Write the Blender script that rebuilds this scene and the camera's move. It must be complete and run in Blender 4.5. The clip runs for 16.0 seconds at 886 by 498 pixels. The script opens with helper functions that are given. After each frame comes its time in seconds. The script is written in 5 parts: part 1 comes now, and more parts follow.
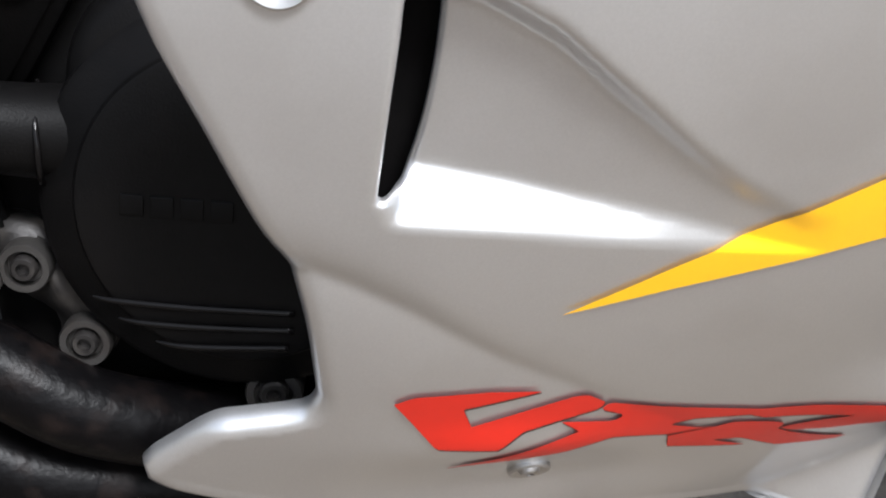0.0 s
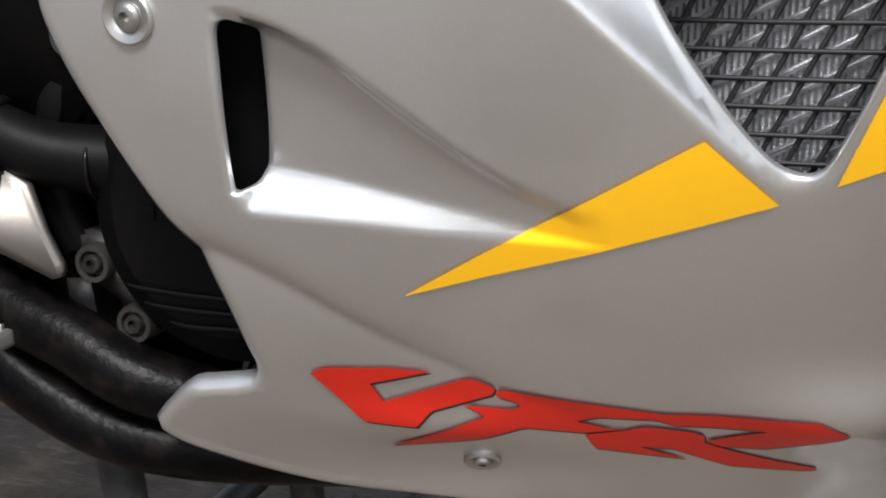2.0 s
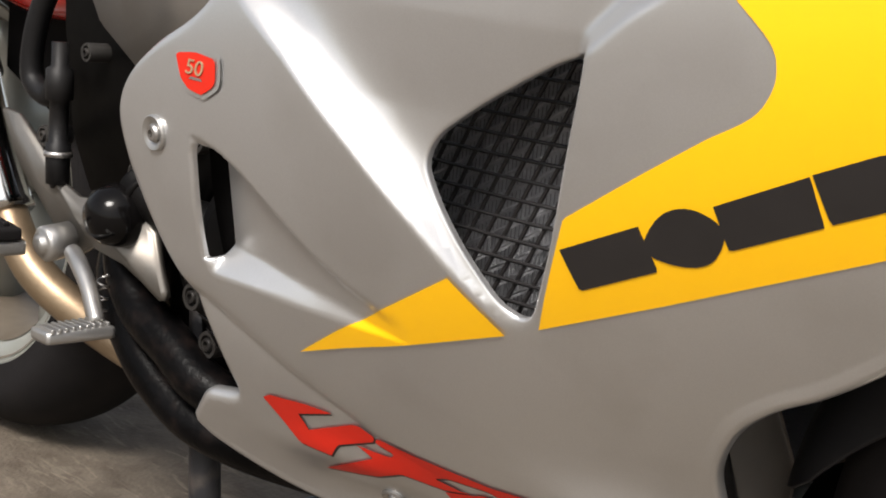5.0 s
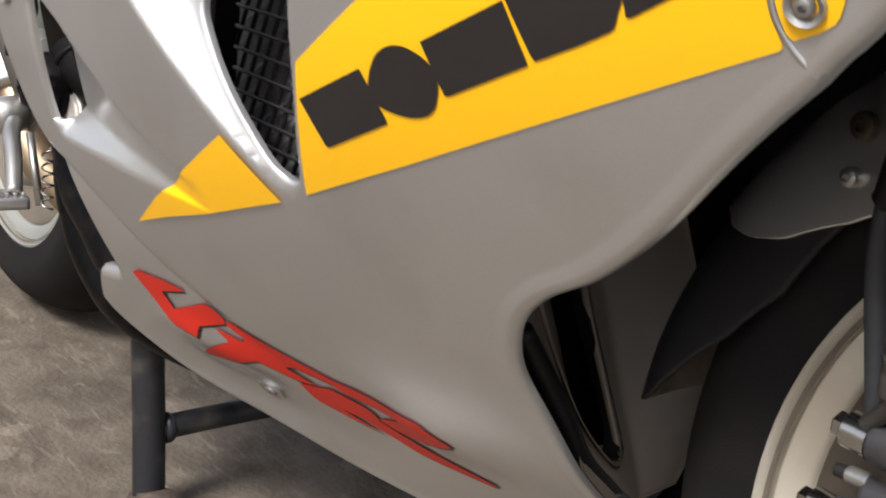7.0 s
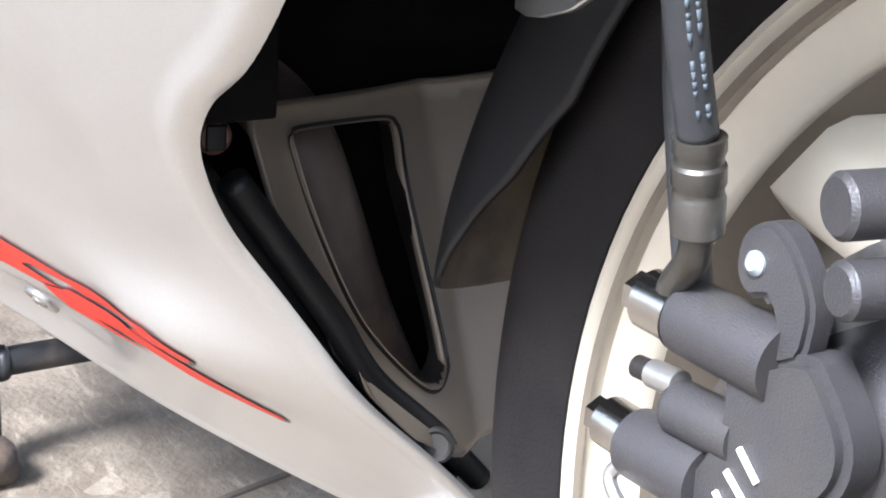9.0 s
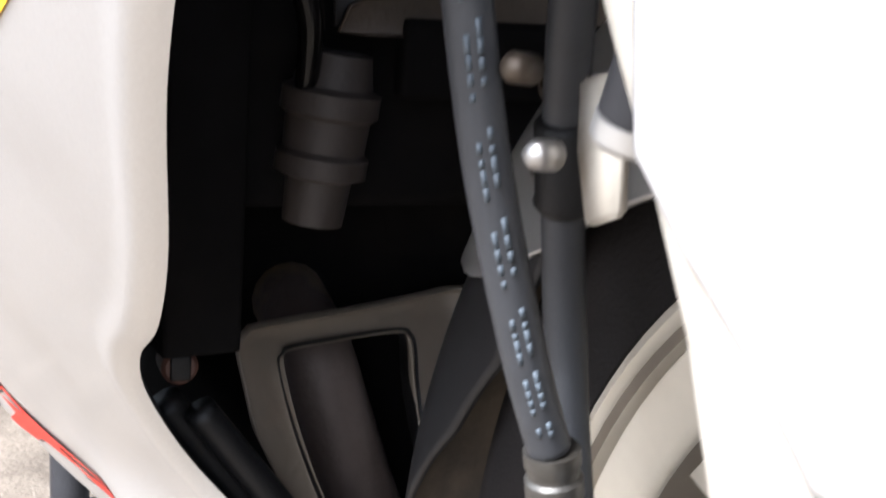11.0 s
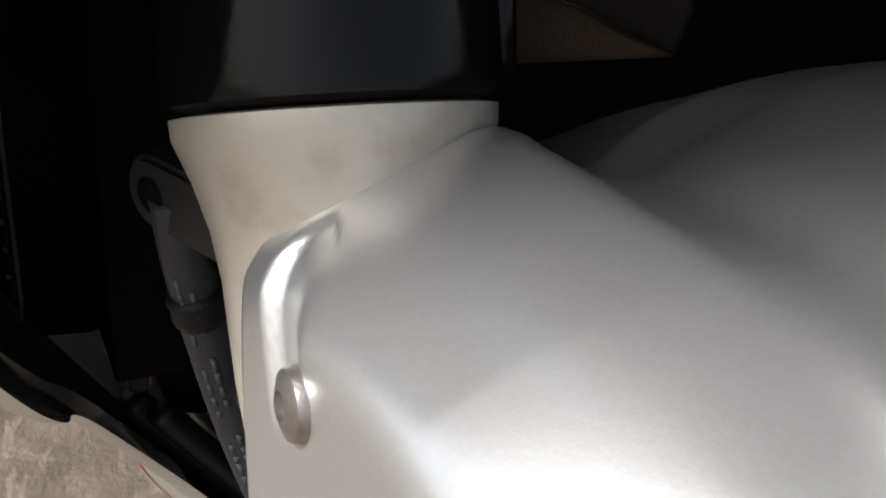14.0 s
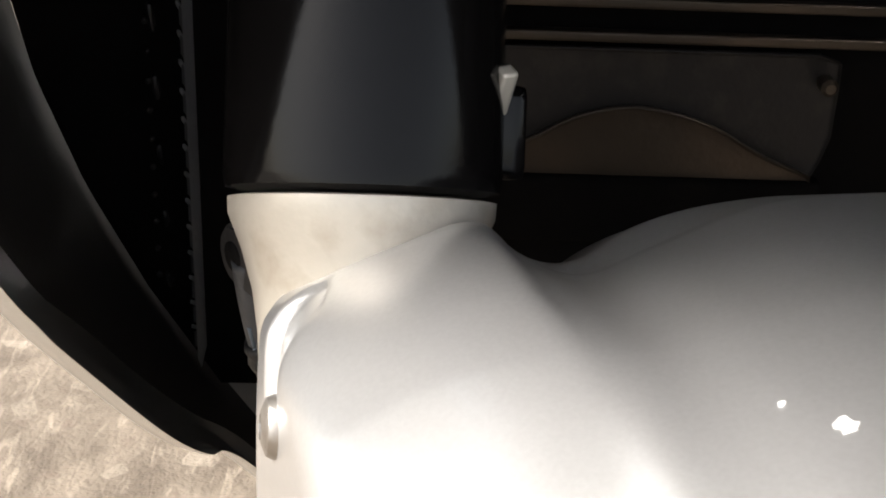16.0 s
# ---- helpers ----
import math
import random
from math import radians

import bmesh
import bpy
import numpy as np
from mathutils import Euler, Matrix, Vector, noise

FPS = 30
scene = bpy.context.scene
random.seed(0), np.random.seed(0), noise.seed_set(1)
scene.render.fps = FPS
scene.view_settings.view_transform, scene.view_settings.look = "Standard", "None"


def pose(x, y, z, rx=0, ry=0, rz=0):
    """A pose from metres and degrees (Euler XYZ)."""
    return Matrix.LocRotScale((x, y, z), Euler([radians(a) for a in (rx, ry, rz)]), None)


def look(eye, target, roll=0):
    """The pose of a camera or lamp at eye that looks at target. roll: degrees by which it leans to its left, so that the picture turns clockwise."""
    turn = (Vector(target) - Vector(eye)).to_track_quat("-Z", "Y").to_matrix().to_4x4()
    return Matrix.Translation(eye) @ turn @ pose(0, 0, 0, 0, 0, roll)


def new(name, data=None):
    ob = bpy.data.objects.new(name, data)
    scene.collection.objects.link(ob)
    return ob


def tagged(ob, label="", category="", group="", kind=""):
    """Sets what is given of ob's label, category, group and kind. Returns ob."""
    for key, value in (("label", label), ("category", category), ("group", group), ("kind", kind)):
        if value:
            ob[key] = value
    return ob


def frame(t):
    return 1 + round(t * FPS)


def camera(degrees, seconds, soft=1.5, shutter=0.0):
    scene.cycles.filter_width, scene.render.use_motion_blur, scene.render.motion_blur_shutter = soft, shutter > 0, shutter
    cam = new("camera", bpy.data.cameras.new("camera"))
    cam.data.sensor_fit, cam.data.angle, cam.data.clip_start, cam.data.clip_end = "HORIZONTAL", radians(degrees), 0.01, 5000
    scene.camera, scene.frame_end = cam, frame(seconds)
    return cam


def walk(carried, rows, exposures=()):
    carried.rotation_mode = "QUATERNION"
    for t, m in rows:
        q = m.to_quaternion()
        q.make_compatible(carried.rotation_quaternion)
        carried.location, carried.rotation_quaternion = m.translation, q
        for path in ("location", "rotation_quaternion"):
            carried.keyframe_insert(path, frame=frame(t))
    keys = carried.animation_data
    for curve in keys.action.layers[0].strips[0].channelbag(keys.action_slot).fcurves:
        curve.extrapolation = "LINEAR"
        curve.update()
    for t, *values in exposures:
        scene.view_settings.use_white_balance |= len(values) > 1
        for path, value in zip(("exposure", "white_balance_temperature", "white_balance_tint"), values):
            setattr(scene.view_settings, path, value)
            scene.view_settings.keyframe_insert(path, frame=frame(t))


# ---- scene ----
cam = camera(37.0, 16.0, soft=1.8, shutter=0.3)
PATH = [
    (0, (0.0730, -0.7400, 0.5810), (0.1980, 1.1190, -0.1470), 6.00),
    (0.5, (0.1640, -0.7550, 0.5770), (0.0070, 1.1300, -0.0710), 4.10),
    (1, (0.2404, -0.7743, 0.5886), (-0.1103, 1.0780, -0.0793), 2.04),
    (1.5, (0.3083, -0.8120, 0.5831), (-0.1790, 1.0264, -0.0358), 1.33),
    (2, (0.3816, -0.8430, 0.5725), (-0.2433, 0.9739, 0.0171), 0.98),
    (2.5, (0.4463, -0.8712, 0.5739), (-0.2707, 0.9243, 0.0620), 1.58),
    (3, (0.5197, -0.8918, 0.5886), (-0.3069, 0.8633, 0.1026), 2.28),
    (5.5, (0.8812, -0.8319, 0.6666), (-0.5041, 0.5342, 0.2032), 7.74),
    (6, (0.9137, -0.7566, 0.6685), (-0.5291, 0.5349, 0.1682), 8.21),
    (6.5, (0.9523, -0.6794, 0.6525), (-0.5432, 0.5278, 0.0991), 7.60),
    (7, (0.9590, -0.5898, 0.6260), (-0.5773, 0.5500, 0.0423), 6.20),
    (7.5, (0.9539, -0.5075, 0.5714), (-0.6143, 0.5916, -0.0054), 5.60),
    (8, (0.9356, -0.4266, 0.5252), (-0.6483, 0.6408, -0.0680), 5.08),
    (8.2, (0.9261, -0.4009, 0.5165), (-0.6567, 0.6645, -0.0832), 4.52),
    (10.3, (0.8552, -0.2757, 0.5122), (-0.8441, 0.5883, -0.0929), 5.15),
    (10.5, (0.8633, -0.2672, 0.5189), (-0.8619, 0.5638, -0.0581), 4.75),
    (11, (0.9064, -0.2435, 0.5626), (-0.8835, 0.5055, 0.0777), 4.36),
    (11.5, (0.9625, -0.2438, 0.6101), (-0.8330, 0.5247, 0.1791), 4.47),
    (12, (0.9694, -0.2256, 0.6509), (-0.8307, 0.4877, 0.1496), 3.38),
    (12.5, (0.9717, -0.2134, 0.6790), (-0.8013, 0.4440, 0.0277), 3.13),
    (13, (0.9438, -0.1920, 0.7001), (-0.7848, 0.4275, -0.0924), 2.36),
    (13.5, (0.9320, -0.1706, 0.7072), (-0.7790, 0.3596, -0.1824), 2.27),
    (14, (0.9037, -0.1504, 0.7097), (-0.7853, 0.3120, -0.2565), 3.11),
    (14.5, (0.9077, -0.1392, 0.7088), (-0.8043, 0.2025, -0.2671), 4.41),
    (15, (0.9167, -0.1360, 0.7204), (-0.8164, 0.1251, -0.2431), 2.27),
    (15.5, (0.9318, -0.1223, 0.7282), (-0.8405, 0.0380, -0.1848), 1.88),
    (16, (0.9565, -0.1004, 0.7310), (-0.8526, -0.0473, -0.1201), 2.38),
]
EXPOSURES = [(0, 1.26, 6000, 10), (0.8, 0.98, 6050, 10), (1.5, 0.80, 6200, 10), (3.2, 0.78, 6250, 10), (5.3, 0.72, 6750, 11), (6.5, 0.76, 6700, 12), (7.0, 0.85, 6450, 11), (7.6, 1.06, 6050, 10), (8.2, 1.9, 5750, 10), (10.3, 2.8, 5800, 11), (11.0, 2.65, 5850, 11), (11.5, 2.4, 5900, 11), (12.0, 1.9, 5950, 11), (12.5, 1.4, 6050, 11), (13.5, 0.98, 6300, 10), (14.3, 1.1, 6500, 10), (15.0, 1.35, 6600, 10), (16, 2.1, 6800, 10)]
walk(cam, [(t, look(eye, target, roll)) for t, eye, target, roll in PATH], EXPOSURES)

# ---- light ----
world = bpy.data.worlds.new("sky")
scene.world = world
world.use_nodes = True
wn = world.node_tree
sky = wn.nodes.new("ShaderNodeTexSky")
sky.sky_type, sky.sun_disc = "NISHITA", False
sky.sun_elevation, sky.sun_rotation = radians(49), radians(155)
sky.air_density, sky.dust_density = 1.0, 3.0
hazy = wn.nodes.new("ShaderNodeHueSaturation")
hazy.inputs["Saturation"].default_value = 0.45
wn.links.new(sky.outputs[0], hazy.inputs["Color"])
wn.links.new(hazy.outputs["Color"], wn.nodes["Background"].inputs[0])
wn.nodes["Background"].inputs[1].default_value = 0.10
sun = new("sun", bpy.data.lights.new("sun", "SUN"))
sun.data.energy, sun.data.angle, sun.data.color = 2.8, radians(17), (1.0, 0.975, 0.945)
sun.matrix_world = look((0.85, -2.5, 3.05), (0, 0, 0))


# ---- materials ----
def mat(name, color, rough=0.5, metal=0.0, vary=0.0, scale=40.0, bump=0.0, bscale=200.0, coat=0.0, dark=None, dscale=6.0, damt=0.5, rvary=0.0, spec=0.5):
    """A surface with grain at one scale, stains at another and fine relief."""
    m = bpy.data.materials.new(name)
    m.use_nodes = True
    nt = m.node_tree
    b = nt.nodes["Principled BSDF"]
    b.inputs["Roughness"].default_value, b.inputs["Metallic"].default_value = rough, metal
    b.inputs["Coat Weight"].default_value, b.inputs["Coat Roughness"].default_value = coat, 0.08
    b.inputs["Specular IOR Level"].default_value = spec
    tc = nt.nodes.new("ShaderNodeTexCoord")

    def noise_node(s, detail=6.0):
        n = nt.nodes.new("ShaderNodeTexNoise")
        n.inputs["Scale"].default_value, n.inputs["Detail"].default_value = s, detail
        nt.links.new(tc.outputs["Object"], n.inputs["Vector"])
        return n
    n1 = noise_node(scale)
    ramp = nt.nodes.new("ShaderNodeMix")
    ramp.data_type = "RGBA"
    lo, hi = [max(0, c * (1 - vary)) for c in color], [min(1, c * (1 + vary)) for c in color]
    ramp.inputs["A"].default_value, ramp.inputs["B"].default_value = (*lo, 1), (*hi, 1)
    nt.links.new(n1.outputs["Fac"], ramp.inputs["Factor"])
    out = ramp.outputs["Result"]
    if dark:
        n2 = noise_node(dscale, 8.0)
        cr = nt.nodes.new("ShaderNodeMapRange")
        cr.inputs["From Min"].default_value, cr.inputs["From Max"].default_value = 0.5, 0.68
        cr.inputs["To Max"].default_value = damt
        nt.links.new(n2.outputs["Fac"], cr.inputs["Value"])
        mx = nt.nodes.new("ShaderNodeMix")
        mx.data_type = "RGBA"
        mx.inputs["B"].default_value = (*dark, 1)
        nt.links.new(out, mx.inputs["A"])
        nt.links.new(cr.outputs["Result"], mx.inputs["Factor"])
        out = mx.outputs["Result"]
    nt.links.new(out, b.inputs["Base Color"])
    if rvary:
        n4 = noise_node(dscale * 2.3, 5.0)
        mr = nt.nodes.new("ShaderNodeMapRange")
        mr.inputs["To Min"].default_value, mr.inputs["To Max"].default_value = rough - rvary, rough + rvary
        nt.links.new(n4.outputs["Fac"], mr.inputs["Value"])
        nt.links.new(mr.outputs["Result"], b.inputs["Roughness"])
    if bump:
        n3 = noise_node(bscale, 4.0)
        bp = nt.nodes.new("ShaderNodeBump")
        bp.inputs["Strength"].default_value, bp.inputs["Distance"].default_value = bump, 0.002
        nt.links.new(n3.outputs["Fac"], bp.inputs["Height"])
        nt.links.new(bp.outputs["Normal"], b.inputs["Normal"])
    return m


SILVER = mat("silver_paint", (0.60, 0.597, 0.593), 0.31, 0.80, 0.07, 900, 0.02, 1500, 0.4, (0.47, 0.455, 0.435), 9, 0.35, 0.06)
YELLOW = mat("yellow_film", (1.0, 0.52, 0.003), 0.4, 0.0, 0.03, 60, coat=0.2)
RED = mat("red_film", (0.60, 0.022, 0.010), 0.42, 0.0, 0.08, 80, coat=0.0, spec=0.25)
BLACKFILM = mat("black_film", (0.018, 0.016, 0.016), 0.4, 0.0, 0.2, 60)
BLACK = mat("black_plastic", (0.006, 0.0057, 0.006), 0.5, 0.0, 0.25, 120, 0.15, 600, 0, (0.03, 0.027, 0.025), 14, 0.4, 0.08, spec=0.25)
# near-black that puts the darkness of shaded hollows into the colour
SHADEBLACK = mat("shade_black", (0.005, 0.0045, 0.0045), 0.9, 0.0, 0.4, 60, 0.1, 300, 0, (0.010, 0.008, 0.007), 20, 0.5, spec=0.05)
FLAPDUST = mat("dusty_plastic", (0.11, 0.085, 0.06), 0.9, 0.0, 0.3, 90, 0.2, 300, 0, (0.04, 0.032, 0.025), 30, 0.7)
PLASTIC = mat("grey_black_plastic", (0.014, 0.0136, 0.0146), 0.5, 0.0, 0.15, 200, 0.05, 900, 0, (0.026, 0.024, 0.023), 18, 0.4, 0.05, spec=0.22)
COWLCREAM = mat("cowl_cream", (0.18, 0.145, 0.108), 0.5, 0.3, 0.1, 60, 0.08, 300, 0, (0.20, 0.15, 0.11), 24, 0.6)
GLOSSBLACK = mat("gloss_black", (0.004, 0.0036, 0.0036), 0.13, 0.0, 0.2, 80, 0.02, 500, 0.0, rvary=0.04, spec=0.16)
ENGINE = mat("engine_black", (0.0032, 0.0030, 0.0030), 0.46, 0.0, 0.3, 150, 0.12, 900, 0, (0.007, 0.006, 0.0055), 18, 0.4, 0.06, spec=0.09)
PIPE = mat("exhaust_black", (0.0022, 0.0020, 0.0022), 0.37, 0.0, 0.4, 60, 0.3, 160, 0, (0.018, 0.012, 0.010), 60, 0.35, 0.1, spec=0.09)
BROWNPIPE = mat("exhaust_brown", (0.30, 0.22, 0.14), 0.42, 0.8, 0.3, 40, 0.1, 200, 0, (0.12, 0.07, 0.04), 15, 0.7)
RUSTPIPE = mat("exhaust_rust", (0.105, 0.078, 0.066), 0.6, 0.3, 0.4, 50, 0.3, 260, 0, (0.30, 0.205, 0.11), 18, 0.9)
RUBBER = mat("tyre_rubber", (0.010, 0.0090, 0.0092), 0.74, 0.0, 0.2, 90, 0.25, 700, 0, (0.024, 0.020, 0.018), 7, 0.6, spec=0.12)
HOSE = mat("hose_rubber", (0.030, 0.031, 0.034), 0.5, 0.0, 0.2, 120, 0.1, 900, spec=0.35)
RIM = mat("rim_cream", (0.54, 0.50, 0.42), 0.42, 0.25, 0.05, 200, 0.03, 600, 0.2, (0.35, 0.28, 0.2), 10, 0.35)
CREAM = mat("slider_cream", (0.47, 0.435, 0.375), 0.42, 0.35, 0.06, 300, 0.06, 500, 0.12, (0.27, 0.21, 0.15), 70, 0.5)
ALU = mat("brushed_aluminium", (0.46, 0.45, 0.435), 0.34, 0.85, 0.06, 300, 0.05, 900, 0, (0.35, 0.32, 0.28), 20, 0.35, 0.06)
CHROME = mat("chrome", (0.75, 0.74, 0.72), 0.12, 1.0, 0.03, 100, 0, 1, 0, (0.4, 0.36, 0.3), 30, 0.3)
STEEL = mat("zinc_steel", (0.42, 0.41, 0.40), 0.38, 0.9, 0.1, 300, 0.1, 700, 0, (0.2, 0.15, 0.1), 60, 0.5)
CALIPER = mat("caliper_grey", (0.046, 0.044, 0.047), 0.46, 0.35, 0.12, 500, 0.25, 1400, 0, (0.06, 0.055, 0.05), 40, 0.5)
WHITE = mat("white_print", (0.75, 0.75, 0.74), 0.5, 0, 0.03, 100)
PALEBLUE = mat("pale_print", (0.065, 0.080, 0.095), 0.6, 0, 0.1, 200)
STANDMAT = mat("stand_black", (0.020, 0.020, 0.022), 0.42, 0.1, 0.3, 100, 0.2, 300, 0, (0.11, 0.09, 0.075), 22, 0.5, spec=0.3)
FIN = mat("radiator_fin", (0.50, 0.50, 0.52), 0.45, 0.6, 0.3, 300, 0.4, 900)
TANMETAL = mat("tan_metal", (0.065, 0.050, 0.037), 0.45, 0.6, 0.2, 60, 0.15, 300, 0, (0.10, 0.07, 0.05), 18, 0.6)
REDPAINT = mat("red_paint", (0.55, 0.02, 0.012), 0.25, 0, 0.04, 60, coat=0.6)


def ground_material():
    m = bpy.data.materials.new("concrete")
    m.use_nodes = True
    nt = m.node_tree
    b = nt.nodes["Principled BSDF"]
    b.inputs["Roughness"].default_value = 0.85
    tc = nt.nodes.new("ShaderNodeTexCoord")
    mp = nt.nodes.new("ShaderNodeMapping")
    mp.inputs["Rotation"].default_value = (0, 0, 0.5)
    mp.inputs["Scale"].default_value = (1.0, 1.35, 1.0)
    nt.links.new(tc.outputs["Object"], mp.inputs["Vector"])

    def noise_node(s, det, src, dist=0.0):
        n = nt.nodes.new("ShaderNodeTexNoise")
        n.inputs["Scale"].default_value, n.inputs["Detail"].default_value, n.inputs["Distortion"].default_value = s, det, dist
        nt.links.new(src, n.inputs["Vector"])
        return n.outputs["Fac"]
    cr = nt.nodes.new("ShaderNodeValToRGB")
    e = cr.color_ramp.elements
    e[0].position, e[0].color = 0.34, (0.078, 0.060, 0.043, 1)
    e[1].position, e[1].color = 0.66, (0.142, 0.114, 0.086, 1)
    mid = cr.color_ramp.elements.new(0.5)
    mid.color = (0.110, 0.088, 0.065, 1)
    nt.links.new(noise_node(17, 10, mp.outputs["Vector"], 0.5), cr.inputs["Fac"])
    fine = nt.nodes.new("ShaderNodeMapRange")
    fine.inputs["To Min"].default_value, fine.inputs["To Max"].default_value = 0.72, 1.2
    nt.links.new(noise_node(120, 6, tc.outputs["Object"]), fine.inputs["Value"])
    mul = nt.nodes.new("ShaderNodeMix")
    mul.data_type, mul.blend_type = "RGBA", "MULTIPLY"
    mul.inputs["Factor"].default_value = 1.0
    nt.links.new(cr.outputs["Color"], mul.inputs["A"])
    nt.links.new(fine.outputs["Result"], mul.inputs["B"])
    st = nt.nodes.new("ShaderNodeMapRange")
    st.inputs["From Min"].default_value, st.inputs["From Max"].default_value, st.inputs["To Max"].default_value = 0.60, 0.72, 0.6
    nt.links.new(noise_node(34, 10, tc.outputs["Object"], 0.3), st.inputs["Value"])
    mx = nt.nodes.new("ShaderNodeMix")
    mx.data_type = "RGBA"
    mx.inputs["B"].default_value = (0.085, 0.062, 0.046, 1)
    nt.links.new(mul.outputs["Result"], mx.inputs["A"])
    nt.links.new(st.outputs["Result"], mx.inputs["Factor"])
    vo = nt.nodes.new("ShaderNodeTexVoronoi")
    vo.inputs["Scale"].default_value, vo.inputs["Randomness"].default_value = 38, 1.0
    nt.links.new(tc.outputs["Object"], vo.inputs["Vector"])
    fl = nt.nodes.new("ShaderNodeMapRange")
    fl.inputs["From Min"].default_value, fl.inputs["From Max"].default_value = 0.80, 0.88
    fl.inputs["To Max"].default_value = 0.4
    fn = nt.nodes.new("ShaderNodeMath")
    fn.operation = "MULTIPLY"
    nt.links.new(vo.outputs["Color"], fl.inputs["Value"])
    nt.links.new(fl.outputs["Result"], fn.inputs[0])
    nt.links.new(noise_node(60, 8, tc.outputs["Object"], 0.6), fn.inputs[1])
    m2 = nt.nodes.new("ShaderNodeMix")
    m2.data_type = "RGBA"
    m2.inputs["B"].default_value = (0.36, 0.31, 0.25, 1)
    nt.links.new(mx.outputs["Result"], m2.inputs["A"])
    nt.links.new(fn.outputs["Value"], m2.inputs["Factor"])
    # rough aggregate beyond the joint
    sep = nt.nodes.new("ShaderNodeSeparateXYZ")
    nt.links.new(tc.outputs["Object"], sep.inputs[0])
    far = nt.nodes.new("ShaderNodeMath")
    far.operation, far.inputs[1].default_value, far.inputs[2].default_value = "MULTIPLY_ADD", 0.2773, 0.103 - 0.2773 * 0.556 - 0.012
    nt.links.new(sep.outputs["Y"], far.inputs[0])
    plus = nt.nodes.new("ShaderNodeMath")
    nt.links.new(sep.outputs["X"], plus.inputs[0])
    nt.links.new(far.outputs[0], plus.inputs[1])
    edge = nt.nodes.new("ShaderNodeMapRange")
    edge.inputs["From Min"].default_value, edge.inputs["From Max"].default_value = 0.0, 0.006
    nt.links.new(plus.outputs[0], edge.inputs["Value"])
    grit = nt.nodes.new("ShaderNodeTexVoronoi")
    grit.inputs["Scale"].default_value = 150
    nt.links.new(tc.outputs["Object"], grit.inputs["Vector"])
    shade = nt.nodes.new("ShaderNodeValToRGB")
    shade.color_ramp.elements[0].color, shade.color_ramp.elements[1].color = (0.075, 0.062, 0.048, 1), (0.23, 0.19, 0.145, 1)
    nt.links.new(grit.outputs["Color"], shade.inputs["Fac"])
    m3 = nt.nodes.new("ShaderNodeMix")
    m3.data_type = "RGBA"
    half = nt.nodes.new("ShaderNodeMath")
    half.operation, half.inputs[1].default_value = "MULTIPLY", 0.6
    nt.links.new(edge.outputs["Result"], half.inputs[0])
    nt.links.new(half.outputs[0], m3.inputs["Factor"])
    nt.links.new(m2.outputs["Result"], m3.inputs["A"])
    nt.links.new(shade.outputs["Color"], m3.inputs["B"])
    # pale scuffs, drawn out one way
    drag = nt.nodes.new("ShaderNodeMapping")
    drag.inputs["Rotation"].default_value, drag.inputs["Scale"].default_value = (0, 0, 0.35), (16.0, 75.0, 1.0)
    nt.links.new(tc.outputs["Object"], drag.inputs["Vector"])
    scuff = nt.nodes.new("ShaderNodeMapRange")
    scuff.inputs["From Min"].default_value, scuff.inputs["From Max"].default_value, scuff.inputs["To Max"].default_value = 0.56, 0.74, 0.5
    nt.links.new(noise_node(1.0, 9, drag.outputs["Vector"], 1.2), scuff.inputs["Value"])
    m4 = nt.nodes.new("ShaderNodeMix")
    m4.data_type = "RGBA"
    m4.inputs["B"].default_value = (0.27, 0.225, 0.175, 1)
    nt.links.new(m3.outputs["Result"], m4.inputs["A"])
    nt.links.new(scuff.outputs["Result"], m4.inputs["Factor"])
    nt.links.new(m4.outputs["Result"], b.inputs["Base Color"])
    bp = nt.nodes.new("ShaderNodeBump")
    bp.inputs["Strength"].default_value, bp.inputs["Distance"].default_value = 0.8, 0.003
    nt.links.new(noise_node(160, 6, tc.outputs["Object"]), bp.inputs["Height"])
    nt.links.new(bp.outputs["Normal"], b.inputs["Normal"])
    return m


CONCRETE = ground_material()


# ---- builders ----
def part(name, bm, material, parent=None, label="", smooth=True):
    """Links a bmesh as one mesh object under a thing or a part."""
    me = bpy.data.meshes.new(name)
    bm.to_mesh(me)
    bm.free()
    me.materials.append(material)
    if smooth:
        for poly in me.polygons:
            poly.use_smooth = True
    ob = new(name, me)
    if parent is not None:
        ob.parent = parent
    if label:
        ob["label"] = label
    return ob


def sharp(ob, angle=35):
    """Keeps hard edges hard on a smooth mesh."""
    ob.data.set_sharp_from_angle(angle=radians(angle))
    return ob


def catmull(pts, n=6, closed=True):
    """A smooth curve through control points."""
    P = np.array(pts, float)
    out, k = [], len(P)
    for i in range(k if closed else k - 1):
        if closed:
            a, b, c, d = P[i - 1], P[i], P[(i + 1) % k], P[(i + 2) % k]
        else:
            a, b, c, d = P[max(i - 1, 0)], P[i], P[i + 1], P[min(i + 2, k - 1)]
        for s in np.arange(n) / n:
            out.append(0.5 * (2 * b + (c - a) * s + (2 * a - 5 * b + 4 * c - d) * s * s + (3 * b - a - 3 * c + d) * s ** 3))
    if not closed:
        out.append(P[-1])
    return np.array(out)


def inside(poly, pts):
    """Which points lie in a polygon."""
    x, y = pts[:, 0], pts[:, 1]
    hit = np.zeros(len(pts), bool)
    for (x1, y1), (x2, y2) in zip(poly, np.roll(poly, -1, 0)):
        cross = (y1 > y) != (y2 > y)
        hit ^= cross & (x < (x2 - x1) * (y - y1) / (y2 - y1 + 1e-12) + x1)
    return hit


